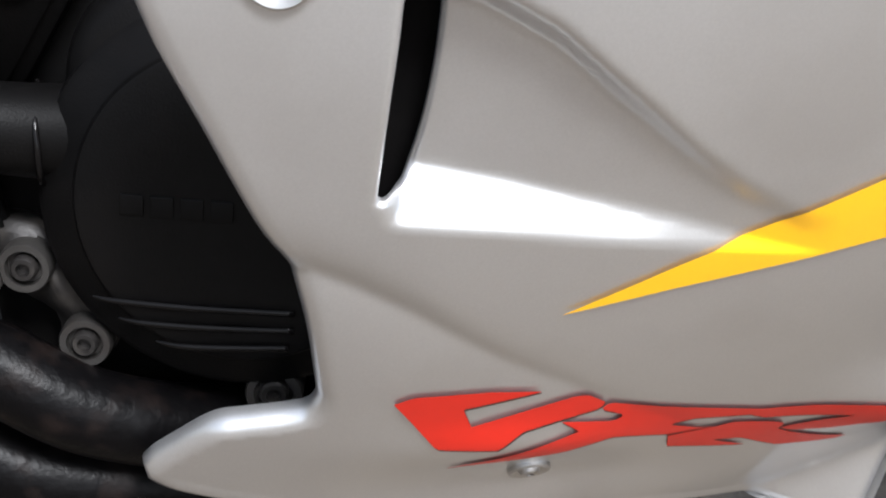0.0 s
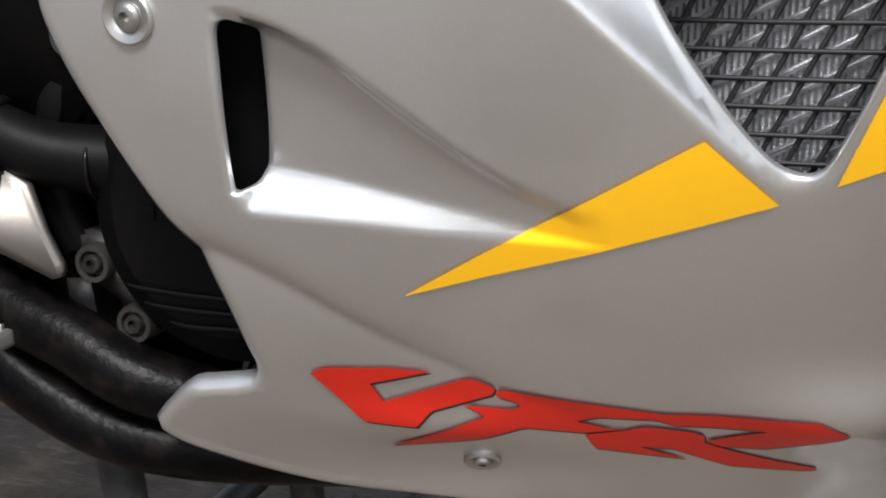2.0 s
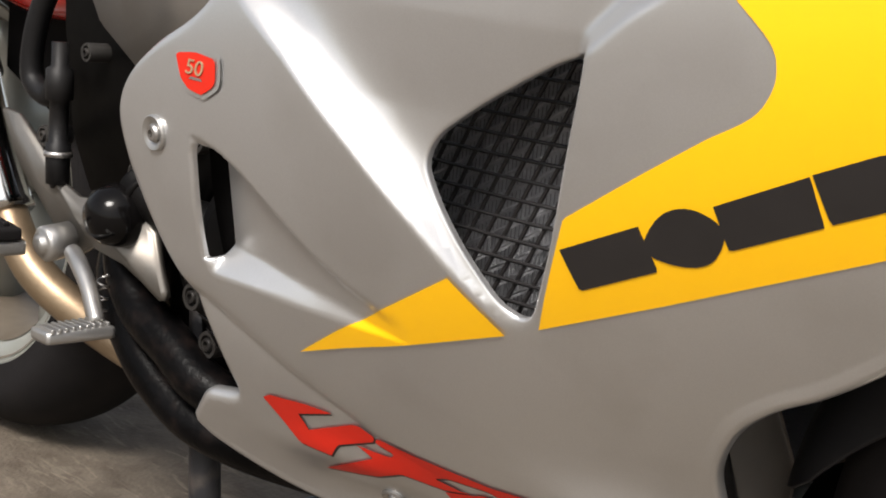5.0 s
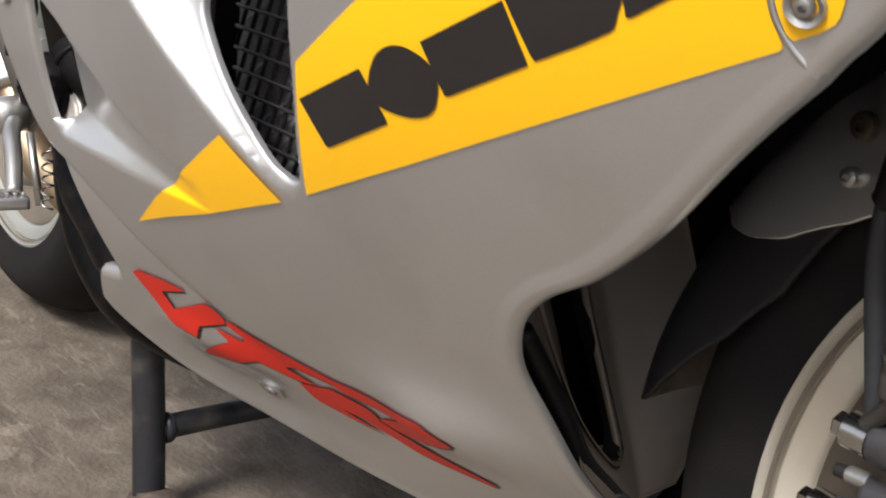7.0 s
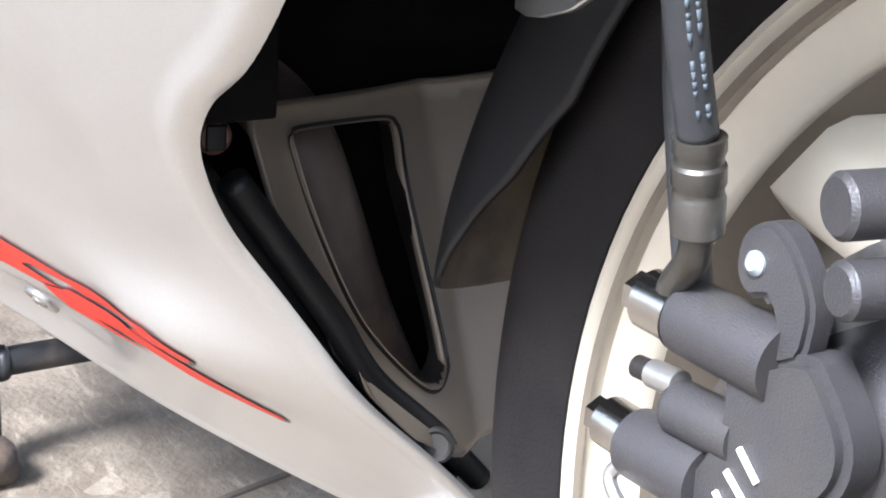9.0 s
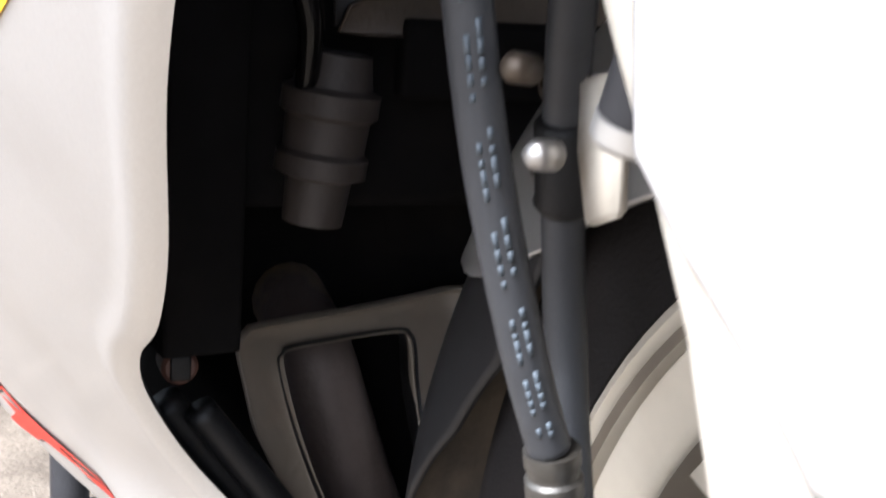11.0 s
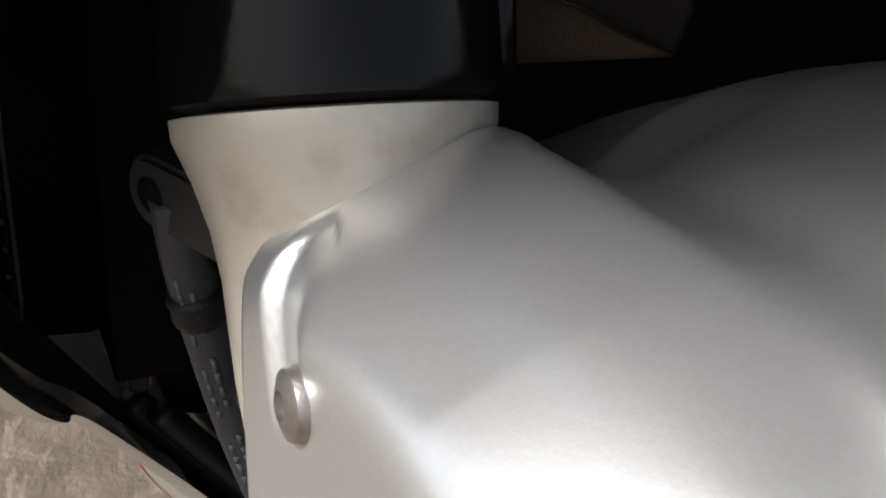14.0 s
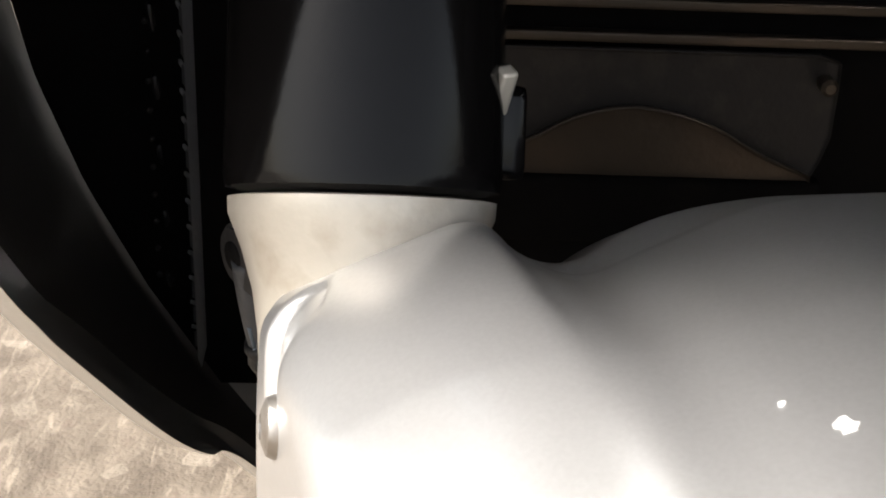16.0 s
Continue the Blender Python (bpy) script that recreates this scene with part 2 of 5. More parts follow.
def edge_distance(poly, pts, closed=True):
    best = np.full(len(pts), 9.0)
    P = np.array(poly)
    Q = np.roll(P, -1, 0)
    if not closed:
        P, Q = P[:-1], Q[:-1]
    for a, b in zip(P, Q):
        ab = b - a
        t = np.clip(((pts - a) @ ab) / (ab @ ab + 1e-15), 0, 1)
        best = np.minimum(best, np.hypot(*(pts - a - t[:, None] * ab).T))
    return best


def resample(poly, step):
    """Evenly spaced points along a closed curve."""
    P = np.vstack([poly, poly[:1]])
    s = np.r_[0, np.cumsum(np.hypot(*np.diff(P, axis=0).T))]
    n = max(6, int(s[-1] / step))
    u = np.linspace(0, s[-1], n, endpoint=False)
    return np.stack([np.interp(u, s, P[:, 0]), np.interp(u, s, P[:, 1])], 1)


def sheet(outline, holes, depth, step, lip=0.0, back=0.012, hole_lip=0.003, offset=0.0):
    """A curved panel y = depth(x, z) inside an outline, with holes and rolled edges."""
    from mathutils.geometry import delaunay_2d_cdt
    loops = [resample(np.array(outline), step)] + [resample(np.array(h), step * 0.7) for h in holes]
    for lp in loops[:1]:
        tang = np.roll(lp, -1, 0) - np.roll(lp, 1, 0)
        nrm = np.stack([tang[:, 1], -tang[:, 0]], 1) / (np.hypot(*tang.T)[:, None] + 1e-12)
        area = np.sum(lp[:, 0] * np.roll(lp[:, 1], -1) - np.roll(lp[:, 0], -1) * lp[:, 1])
        lp[1::2] -= nrm[1::2] * np.sign(area) * 0.00006
    lo, hi = loops[0].min(0), loops[0].max(0)
    gx, gz = np.meshgrid(np.arange(lo[0], hi[0], step), np.arange(lo[1], hi[1], step * 0.866))
    gx[1::2] += step / 2
    grid = np.stack([gx.ravel(), gz.ravel()], 1)
    keep = inside(loops[0], grid) & (edge_distance(loops[0], grid) > step * 0.5)
    for h in loops[1:]:
        keep &= ~inside(h, grid) & (edge_distance(h, grid) > step * 0.45)
    grid = grid[keep]
    pts, edges = [], []
    for lp in loops:
        k = len(pts)
        pts += [Vector(p) for p in lp]
        edges += [(k + i, k + (i + 1) % len(lp)) for i in range(len(lp))]
    pts += [Vector(p) for p in grid]
    v, _, f, *_ = delaunay_2d_cdt(pts, edges, [], 0, 1e-7)
    V = np.array([tuple(p) for p in v])
    F = np.array([tuple(t) for t in f])
    cen = V[F].mean(1)
    ok = inside(loops[0], cen)
    for h in loops[1:]:
        ok &= ~inside(h, cen)
    F = F[ok]
    bm = bmesh.new()
    Y = depth(V[:, 0], V[:, 1]) + offset
    vs = [bm.verts.new((a, y, b)) for (a, b), y in zip(V, Y)]
    for t in F:
        p, q, r = V[t]
        if (q[0] - p[0]) * (r[1] - p[1]) - (q[1] - p[1]) * (r[0] - p[0]) < 0:
            t = t[::-1]
        bm.faces.new([vs[i] for i in t])
    for _ in range(3):
        long = [e for e in bm.edges if math.hypot(e.verts[0].co.x - e.verts[1].co.x, e.verts[0].co.z - e.verts[1].co.z) > 1.6 * step]
        if not long:
            break
        bmesh.ops.subdivide_edges(bm, edges=long, cuts=1)
        bmesh.ops.triangulate(bm, faces=[f for f in bm.faces if len(f.verts) > 3])
    bmesh.ops.dissolve_degenerate(bm, dist=0.0002, edges=bm.edges)
    bmesh.ops.triangulate(bm, faces=[f for f in bm.faces if len(f.verts) > 3])
    XZ = np.array([(v.co.x, v.co.z) for v in bm.verts])
    for v, y in zip(bm.verts, depth(XZ[:, 0], XZ[:, 1]) + offset):
        v.co.y = y
    if lip:
        for k, lp in enumerate(loops):
            r = lip if k == 0 else hole_lip
            area = np.sum(lp[:, 0] * np.roll(lp[:, 1], -1) - np.roll(lp[:, 0], -1) * lp[:, 1])
            tang = np.roll(lp, -1, 0) - np.roll(lp, 1, 0)
            tang /= np.hypot(*tang.T)[:, None] + 1e-12
            nrm = np.stack([tang[:, 1], -tang[:, 0]], 1) * np.sign(area) * (1 if k == 0 else -1)
            y0 = depth(lp[:, 0], lp[:, 1]) + offset
            rings = []
            for a in (0, 30, 60, 90, 91):
                s, c = math.sin(radians(min(a, 90))), math.cos(radians(min(a, 90)))
                extra = back if a > 90 else 0
                rings.append([bm.verts.new((p[0] + n[0] * r * s, y + r * (1 - c) + extra, p[1] + n[1] * r * s)) for p, n, y in zip(lp, nrm, y0)])
            for ra, rb in zip(rings, rings[1:]):
                for i in range(len(lp)):
                    j = (i + 1) % len(lp)
                    bm.faces.new((ra[i], ra[j], rb[j], rb[i]))
    bmesh.ops.remove_doubles(bm, verts=bm.verts, dist=1e-5)
    bmesh.ops.recalc_face_normals(bm, faces=bm.faces)
    return bm


def tube(pts, r, seg=14, n=8, cap=True, bm=None):
    """A round pipe along a smooth curve; r is one radius or one for each control point."""
    bm = bm or bmesh.new()
    P = catmull(pts, n, False) if len(pts) > 2 else np.array(pts, float)
    R = np.interp(np.linspace(0, 1, len(P)), np.linspace(0, 1, len(pts)), r) if isinstance(r, (list, tuple)) else np.full(len(P), r)
    T = np.gradient(P, axis=0)
    T /= np.linalg.norm(T, axis=1)[:, None]
    up = np.array([0.0, 0.0, 1.0]) if abs(T[0][2]) < 0.9 else np.array([1.0, 0.0, 0.0])
    rings = []
    for p, t, q in zip(P, T, R):
        a = np.cross(t, up)
        a /= np.linalg.norm(a)
        b = np.cross(a, t)
        up = b
        rings.append([bm.verts.new(p + q * (math.cos(k) * a + math.sin(k) * b)) for k in np.linspace(0, 2 * math.pi, seg, endpoint=False)])
    for ra, rb in zip(rings, rings[1:]):
        for i in range(seg):
            bm.faces.new((ra[i], ra[(i + 1) % seg], rb[(i + 1) % seg], rb[i]))
    if cap:
        bm.faces.new(rings[0][::-1])
        bm.faces.new(rings[-1])
    return bm


def lathe(profile, origin, axis, seg=48, bm=None, closed=False, cap=True):
    """Turns (radius, height) pairs round an axis through origin."""
    bm = bm or bmesh.new()
    q = Vector((0, 0, 1)).rotation_difference(Vector(axis).normalized())
    o = Vector(origin)
    rings = []
    for r, h in profile:
        rings.append([bm.verts.new(o + q @ Vector((r * math.cos(k), r * math.sin(k), h))) for k in np.linspace(0, 2 * math.pi, seg, endpoint=False)])
    pairs = list(zip(rings, rings[1:])) + ([(rings[-1], rings[0])] if closed else [])
    for ra, rb in pairs:
        for i in range(seg):
            bm.faces.new((ra[i], ra[(i + 1) % seg], rb[(i + 1) % seg], rb[i]))
    if cap and not closed:
        for ring in (rings[0][::-1], rings[-1]):
            if (ring[0].co - ring[seg // 2].co).length > 1e-6:
                bm.faces.new(ring)
    bmesh.ops.remove_doubles(bm, verts=bm.verts, dist=1e-6)
    bmesh.ops.recalc_face_normals(bm, faces=bm.faces)
    return bm


def block(size, m, bevel=0.002, bm=None):
    """A box with worn edges at a pose."""
    b2 = bmesh.new()
    bmesh.ops.create_cube(b2, size=1.0)
    bmesh.ops.scale(b2, vec=size, verts=b2.verts)
    if bevel:
        bmesh.ops.bevel(b2, geom=b2.edges[:], offset=bevel, segments=2, affect="EDGES", profile=0.7)
    bmesh.ops.transform(b2, matrix=m, verts=b2.verts)
    if bm is None:
        return b2
    me = bpy.data.meshes.new("tmp")
    b2.to_mesh(me)
    b2.free()
    bm.from_mesh(me)
    bpy.data.meshes.remove(me)
    return bm


def plate(pts, y, thick, bevel=0.002, smooth_n=0, axis="y", m=None):
    """A flat plate cut to an outline of (x, z) points, its outer face at y."""
    P = catmull(pts, smooth_n) if smooth_n else np.array(pts, float)
    bm = bmesh.new()
    vs = [bm.verts.new((a, y, b)) for a, b in P]
    f = bm.faces.new(vs)
    ex = bmesh.ops.extrude_face_region(bm, geom=[f])
    bmesh.ops.translate(bm, vec=(0, thick, 0), verts=[v for v in ex["geom"] if isinstance(v, bmesh.types.BMVert)])
    bmesh.ops.recalc_face_normals(bm, faces=bm.faces)
    if bevel:
        rim = [e for e in bm.edges if len(e.link_faces) == 2 and e.calc_face_angle(0) > 0.8]
        bmesh.ops.bevel(bm, geom=rim, offset=bevel, segments=2, affect="EDGES")
    if m is not None:
        bmesh.ops.transform(bm, matrix=m, verts=bm.verts)
    return bm

# ---- ground ----
bm = bmesh.new()
bmesh.ops.create_grid(bm, x_segments=8, y_segments=8, size=400)
ground = tagged(part("ground", bm, CONCRETE, None, smooth=False), "worn brown-grey concrete yard floor with stains", "ground", kind="structure")
bm = block((1.4, 0.005, 0.004), pose(-0.103, 0.556, 0.001, 0, 0, 105.5), 0.001)
part("joint", bm, mat("joint_dirt", (0.06, 0.045, 0.035), 0.95, 0, 0.3, 200), ground, "dark dirt-filled joint")

# ---- motorcycle ----
bike = tagged(new("motorcycle"), "silver and yellow sports motorcycle on its centre stand", "motorcycle")


# fairing surface: y over (x, z)
def base_y(x, z):
    z = np.where(np.asarray(z) > 0.70, 0.70 + 0.25 * (np.asarray(z) - 0.70), z)
    c = (-0.0083, 0.3254, -0.8996, 0.5752, -0.8554, 0.2829, -0.2994, 0.1537, 0.6955, -0.0143)
    y = (c[0] + c[1] * x + c[2] * z + c[3] * x * x + c[4] * x * z + c[5] * z * z
            + c[6] * x * x * z + c[7] * x * z * z + c[8] * z ** 3 + c[9] * x ** 3)
    # belly under the graphic, tuck under the lower screw
    for px, pz, wx, wz, dy in ((0.372, 0.280, 0.052, 0.032, -0.022), (0.165, 0.226, 0.07, 0.024, 0.011), (0.150, 0.266, 0.05, 0.018, -0.006)):
        y = y + dy * np.exp(-((x - px) / wx) ** 2 - ((z - pz) / wz) ** 2)
    u = y + 0.0055
    return -0.0055 + (u - np.sqrt(u * u + 0.00005)) / 2


def ease(t):
    t = np.clip(t, 0, 1)
    return t * t * (3 - 2 * t)


CREST = np.array([(0.06, 0.66), (0.131, 0.605), (0.177, 0.577), (0.234, 0.531), (0.278, 0.490), (0.307, 0.460), (0.337, 0.432)])
BACKLINE = np.array([(0.352, 0.430), (0.362, 0.448), (0.380, 0.501), (0.395, 0.562), (0.405, 0.610), (0.425, 0.630), (0.47, 0.665), (0.52, 0.72)])


def side_of(line, x, z):
    """Distance from an open line, positive to its right when walking along it."""
    P = np.stack([np.ravel(x), np.ravel(z)], 1)
    d = edge_distance(line, P, False)
    best, sign = np.full(len(P), 9.0), np.ones(len(P))
    for a, b in zip(line[:-1], line[1:]):
        ab = b - a
        t = np.clip(((P - a) @ ab) / (ab @ ab), 0, 1)
        q = P - a - t[:, None] * ab
        dist = np.hypot(*q.T)
        cr = ab[0] * (P[:, 1] - a[1]) - ab[1] * (P[:, 0] - a[0])
        near = dist < best - 1e-9
        sign[near] = np.where(cr[near] < 0, 1, -1)
        best = np.minimum(best, dist)
    return (d * sign).reshape(np.shape(x))


def fairing_y(x, z):
    x, z = np.asarray(x, float), np.asarray(z, float)
    y = base_y(x, z)
    # air scoop flank, from the crest inwards to the grille
    s, d = -side_of(CREST, x, z), -side_of(BACKLINE, x, z)
    low = ease((z - 0.428) / 0.03)
    s = np.maximum(s, 0)
    y = y + 0.036 * (1 - np.exp(-s * s / (s + 0.005) / 0.014)) * ease(d / 0.022) * low * np.interp(z, [0.43, 0.50, 0.56, 0.62, 0.70], [1.0, 1.0, 0.85, 0.50, 0.30])
    # vent recess running out forwards: bright lower facet, flat floor, soft upper wall
    ztop = np.interp(x, [0.07, 0.090, 0.100, 0.113, 0.134, 0.151, 0.172, 0.194, 0.216, 0.248], [0.5095, 0.5085, 0.5070, 0.5035, 0.4940, 0.4815, 0.4665, 0.4490, 0.4358, 0.4212])
    zin = np.interp(x, [0.07, 0.090, 0.109, 0.138, 0.1635, 0.194, 0.216, 0.248], [0.4985, 0.4980, 0.4935, 0.4795, 0.4600, 0.4385, 0.4240, 0.4090])
    zup = np.interp(x, [0.07, 0.095, 0.127, 0.1605, 0.194, 0.225, 0.255], [0.430, 0.4282, 0.4252, 0.4199, 0.4142, 0.4070, 0.4010])
    zlow = np.interp(x, [0.078, 0.125, 0.1945, 0.255], [0.4068, 0.4056, 0.4016, 0.3990])
    deep = 0.023 * np.clip((0.262 - x) / 0.176, 0, 1) ** 1.1
    lower = np.clip((z - zlow) / np.maximum(zup - zlow, 1e-4), 0, 1)
    upper = ease((ztop - z) / np.maximum(ztop - zin, 0.007))
    y = y + deep * lower * upper * ease((x - 0.081) / 0.006)
    # long crease above the red graphic: tight upper wall, slow lower one
    zc = np.interp(x, [0.0, 0.0496, 0.074, 0.097, 0.120, 0.144, 0.1686, 0.1943, 0.30], [0.403, 0.3845, 0.3744, 0.3615, 0.3457, 0.3302, 0.3171, 0.3023, 0.245])
    fade = np.clip((0.27 - x) / 0.22, 0, 1) * ease((x + 0.02) / 0.05)
    y = y + fade * np.where(z > zc, 0.0065 * np.exp(-np.abs(z - zc) / 0.008), 0.0065 * np.exp(-np.abs(z - zc) / 0.030))
    return y


OUTLINE = np.vstack([
    catmull([(0.14, 0.665), (0.084, 0.600), (0.031, 0.568), (-0.004, 0.541), (-0.0165, 0.513), (-0.0065, 0.480), (0.0135, 0.442),
             (0.0335, 0.402), (0.0440, 0.386), (0.0490, 0.370), (0.0545, 0.345), (0.0595, 0.307)], 5, False),
    np.array([(0.0570, 0.2985), (0.0523, 0.2945)]),
    catmull([(0.045, 0.2925), (0.026, 0.2885), (0.012, 0.2845), (-0.007, 0.267), (-0.0205, 0.2515), (-0.017, 0.2425), (0.002, 0.230), (0.07, 0.206), (0.13, 0.196),
             (0.18, 0.187), (0.24, 0.170), (0.30, 0.152), (0.36, 0.134), (0.405, 0.119)], 5, False),
    catmull([(0.4135, 0.124), (0.4205, 0.165), (0.431, 0.220), (0.439, 0.275), (0.4420, 0.322), (0.4480, 0.358), (0.466, 0.3925), (0.491, 0.4165),
             (0.5255, 0.438), (0.568, 0.4735), (0.6155, 0.5235), (0.649, 0.5565)], 5, False),
    # beyond x 0.71 the nose edge is unseen, run on to shade the mudguard
    catmull([(0.658, 0.567), (0.668, 0.577), (0.687, 0.601), (0.706, 0.631), (0.735, 0.690), (0.78, 0.765), (0.85, 0.825), (0.95, 0.88)], 5, False),
    np.array([(0.97, 0.92), (0.94, 0.955), (0.70, 0.955), (0.55, 0.88), (0.40, 0.81), (0.24, 0.78)])])
GRILLE_HOLE = catmull([(0.273, 0.529), (0.280, 0.510), (0.304, 0.475), (0.326, 0.449), (0.340, 0.4400), (0.352, 0.4405), (0.361, 0.452),
                       (0.380, 0.501), (0.395, 0.562), (0.402, 0.606), (0.394, 0.612), (0.372, 0.605), (0.338, 0.586), (0.306, 0.566), (0.281, 0.547)], 5)
VENT_HOLE = catmull([(0.0750, 0.4205), (0.0763, 0.4527), (0.0778, 0.4812), (0.0785, 0.4980), (0.0825, 0.5052), (0.0908, 0.5060), (0.0965, 0.5015), (0.0975, 0.4889), (0.0968, 0.4659),
                     (0.0940, 0.4411), (0.0890, 0.4205), (0.0810, 0.4145), (0.0768, 0.4155)], 4)


def inset(poly, d):
    """Draws an outline in by d."""
    P = resample(np.array(poly), 0.004)
    t = np.roll(P, -2, 0) - np.roll(P, 2, 0)
    t /= np.hypot(*t.T)[:, None] + 1e-12
    area = np.sum(P[:, 0] * np.roll(P[:, 1], -1) - np.roll(P[:, 0], -1) * P[:, 1])
    return P - np.stack([t[:, 1], -t[:, 0]], 1) * np.sign(area) * d


OUTLINE = inset(OUTLINE, 0.0085)
SEAM = [(0.602, 0.90), (0.612, 0.72), (0.626, 0.64), (0.6355, 0.60), (0.6375, 0.580), (0.6415, 0.570), (0.6465, 0.5630), (0.653, 0.5585), (0.662, 0.556)]


def nose_fn(x, z):
    return base_y(np.minimum(x, 0.70), np.minimum(z, 0.70)) + 0.95 * np.clip(x - 0.66, 0, 1) ** 2


def shell_y(x, z):
    """The whole side: the fairing, running on into the nose cowl."""
    return fairing_y(np.minimum(x, 0.70), np.where(np.asarray(x) > 0.60, np.minimum(z, 0.70), z)) + 0.95 * np.clip(np.asarray(x) - 0.66, 0, 1) ** 2


def ahead(x, z):
    """Whether a place lies ahead of the seam."""
    return x > np.interp(z, [q[1] for q in SEAM[::-1]], [q[0] for q in SEAM[::-1]])


def keep_side(bm, front):
    """Keeps the faces on one side of the seam."""
    gone = [f for f in bm.faces if bool(ahead(f.calc_center_median().x, f.calc_center_median().z)) != front]
    bmesh.ops.delete(bm, geom=gone, context="FACES")
    return bm


shell = sheet(OUTLINE, [GRILLE_HOLE, VENT_HOLE], shell_y, 0.0034, 0.009, 0.003, 0.003)
fairing = part("side_fairing", keep_side(shell.copy(), False), SILVER, bike, "metallic silver side fairing panel")
nose = part("nose_cowl", keep_side(shell, True), SILVER, bike, "metallic silver nose cowl")
seam_line = [(x, float(shell_y(x, z)) - 0.0001, z) for x, z in catmull(SEAM[1:7], 5, False)]
seam_line += [(0.6480, seam_line[-1][1] + 0.0032, 0.5592), (0.6484, seam_line[-1][1] + 0.0065, 0.5580)]
part("seam", tube(seam_line, 0.0011, 8, 2), SILVER, nose, "rounded edge of the panel seam")

# left side closes the far side
far_shell = sheet(OUTLINE, [], shell_y, 0.012, 0.009, 0.006)
far_fairing = part("far_fairing", keep_side(far_shell.copy(), False), SILVER, bike, "metallic silver fairing of the far side")
far_nose = part("far_nose_cowl", keep_side(far_shell, True), SILVER, bike)
far_fairing.scale = far_nose.scale = (1, -1, 1)


# films on the fairing
def film(name, pts, material, parent, off, n=0, holes=(), fn=fairing_y, step=0.0034, label="", closed_curve=True):
    P = catmull(pts, n) if n else np.array(pts, float)
    return part(name, sheet(P, holes, fn, step, 0, 0, 0, -off), material, parent, label)


def ruled_film(name, low_edge, top_edge, material, parent, off, label, n=90, m=22):
    """A film stretched between two edges of the panel."""
    def along(line, k):
        L = np.array(line)
        s = np.r_[0, np.cumsum(np.hypot(*np.diff(L, axis=0).T))]
        u = np.linspace(0.004, 1, k) * s[-1]
        return np.stack([np.interp(u, s, L[:, 0]), np.interp(u, s, L[:, 1])], 1)
    A, B = along(low_edge, n), along(top_edge, n)
    bm = bmesh.new()
    grid = []
    for p, q in zip(A, B):
        line = p + (q - p) * np.linspace(0, 1, m)[:, None]
        grid.append([bm.verts.new((x, y - off, z)) for (x, z), y in zip(line, fairing_y(line[:, 0], line[:, 1]))])
    for ra, rb in zip(grid, grid[1:]):
        for k in range(m - 1):
            bm.faces.new((ra[k], rb[k], rb[k + 1], ra[k + 1]))
    bmesh.ops.recalc_face_normals(bm, faces=bm.faces)
    return part(name, bm, material, parent, label)


stripe_rear = ruled_film("stripe", [(0.157, 0.3640), (0.200, 0.3795), (0.253, 0.3965), (0.336, 0.4270)], [(0.157, 0.3640), (0.20, 0.393), (0.255, 0.4275), (0.3035, 0.4585)], YELLOW, fairing, 0.0016, "yellow stripe tip")
front_stripe = np.vstack([np.array([(0.3600, 0.4375), (0.44, 0.4735), (0.551, 0.5255), (0.6400, 0.5675), (0.6362, 0.5790), (0.6340, 0.60), (0.6245, 0.64), (0.617, 0.69), (0.46, 0.695)]),
                          catmull([(0.466, 0.665), (0.479, 0.651), (0.500, 0.631), (0.505, 0.618), (0.503, 0.605), (0.494, 0.5915), (0.472, 0.577)], 5, False),
                          np.array([(0.438, 0.5525), (0.388, 0.5155), (0.3805, 0.494)])])
stripe_front = film("stripe", front_stripe, YELLOW, fairing, 0.0009, label="broad yellow stripe")
film("stripe", [(0.6412, 0.5735), (0.6435, 0.5712), (0.6530, 0.5755), (0.6600, 0.5805), (0.6635, 0.590), (0.662, 0.61), (0.656, 0.64), (0.655, 0.70), (0.620, 0.70), (0.6285, 0.64), (0.6375, 0.602), (0.6388, 0.582)], YELLOW, nose, 0.0010, 0, fn=nose_fn, label="yellow stripe")

# the maker's name as plain dark shapes
for pts in ([(0.384, 0.496), (0.433, 0.521), (0.442, 0.496), (0.393, 0.472)],
            [(0.475, 0.541), (0.524, 0.567), (0.531, 0.541), (0.482, 0.517)],
            [(0.525, 0.568), (0.557, 0.584), (0.571, 0.588), (0.580, 0.577), (0.574, 0.563), (0.557, 0.554), (0.534, 0.543)],
            [(0.579, 0.597), (0.603, 0.610), (0.631, 0.598), (0.580, 0.568)]):
    film("name_shape", pts, BLACKFILM, stripe_front, 0.0016, 0)
film("name_shape", catmull([(0.435, 0.508), (0.446, 0.530), (0.464, 0.537), (0.480, 0.528), (0.472, 0.508), (0.453, 0.502)], 5), BLACKFILM, stripe_front, 0.0016, 0)

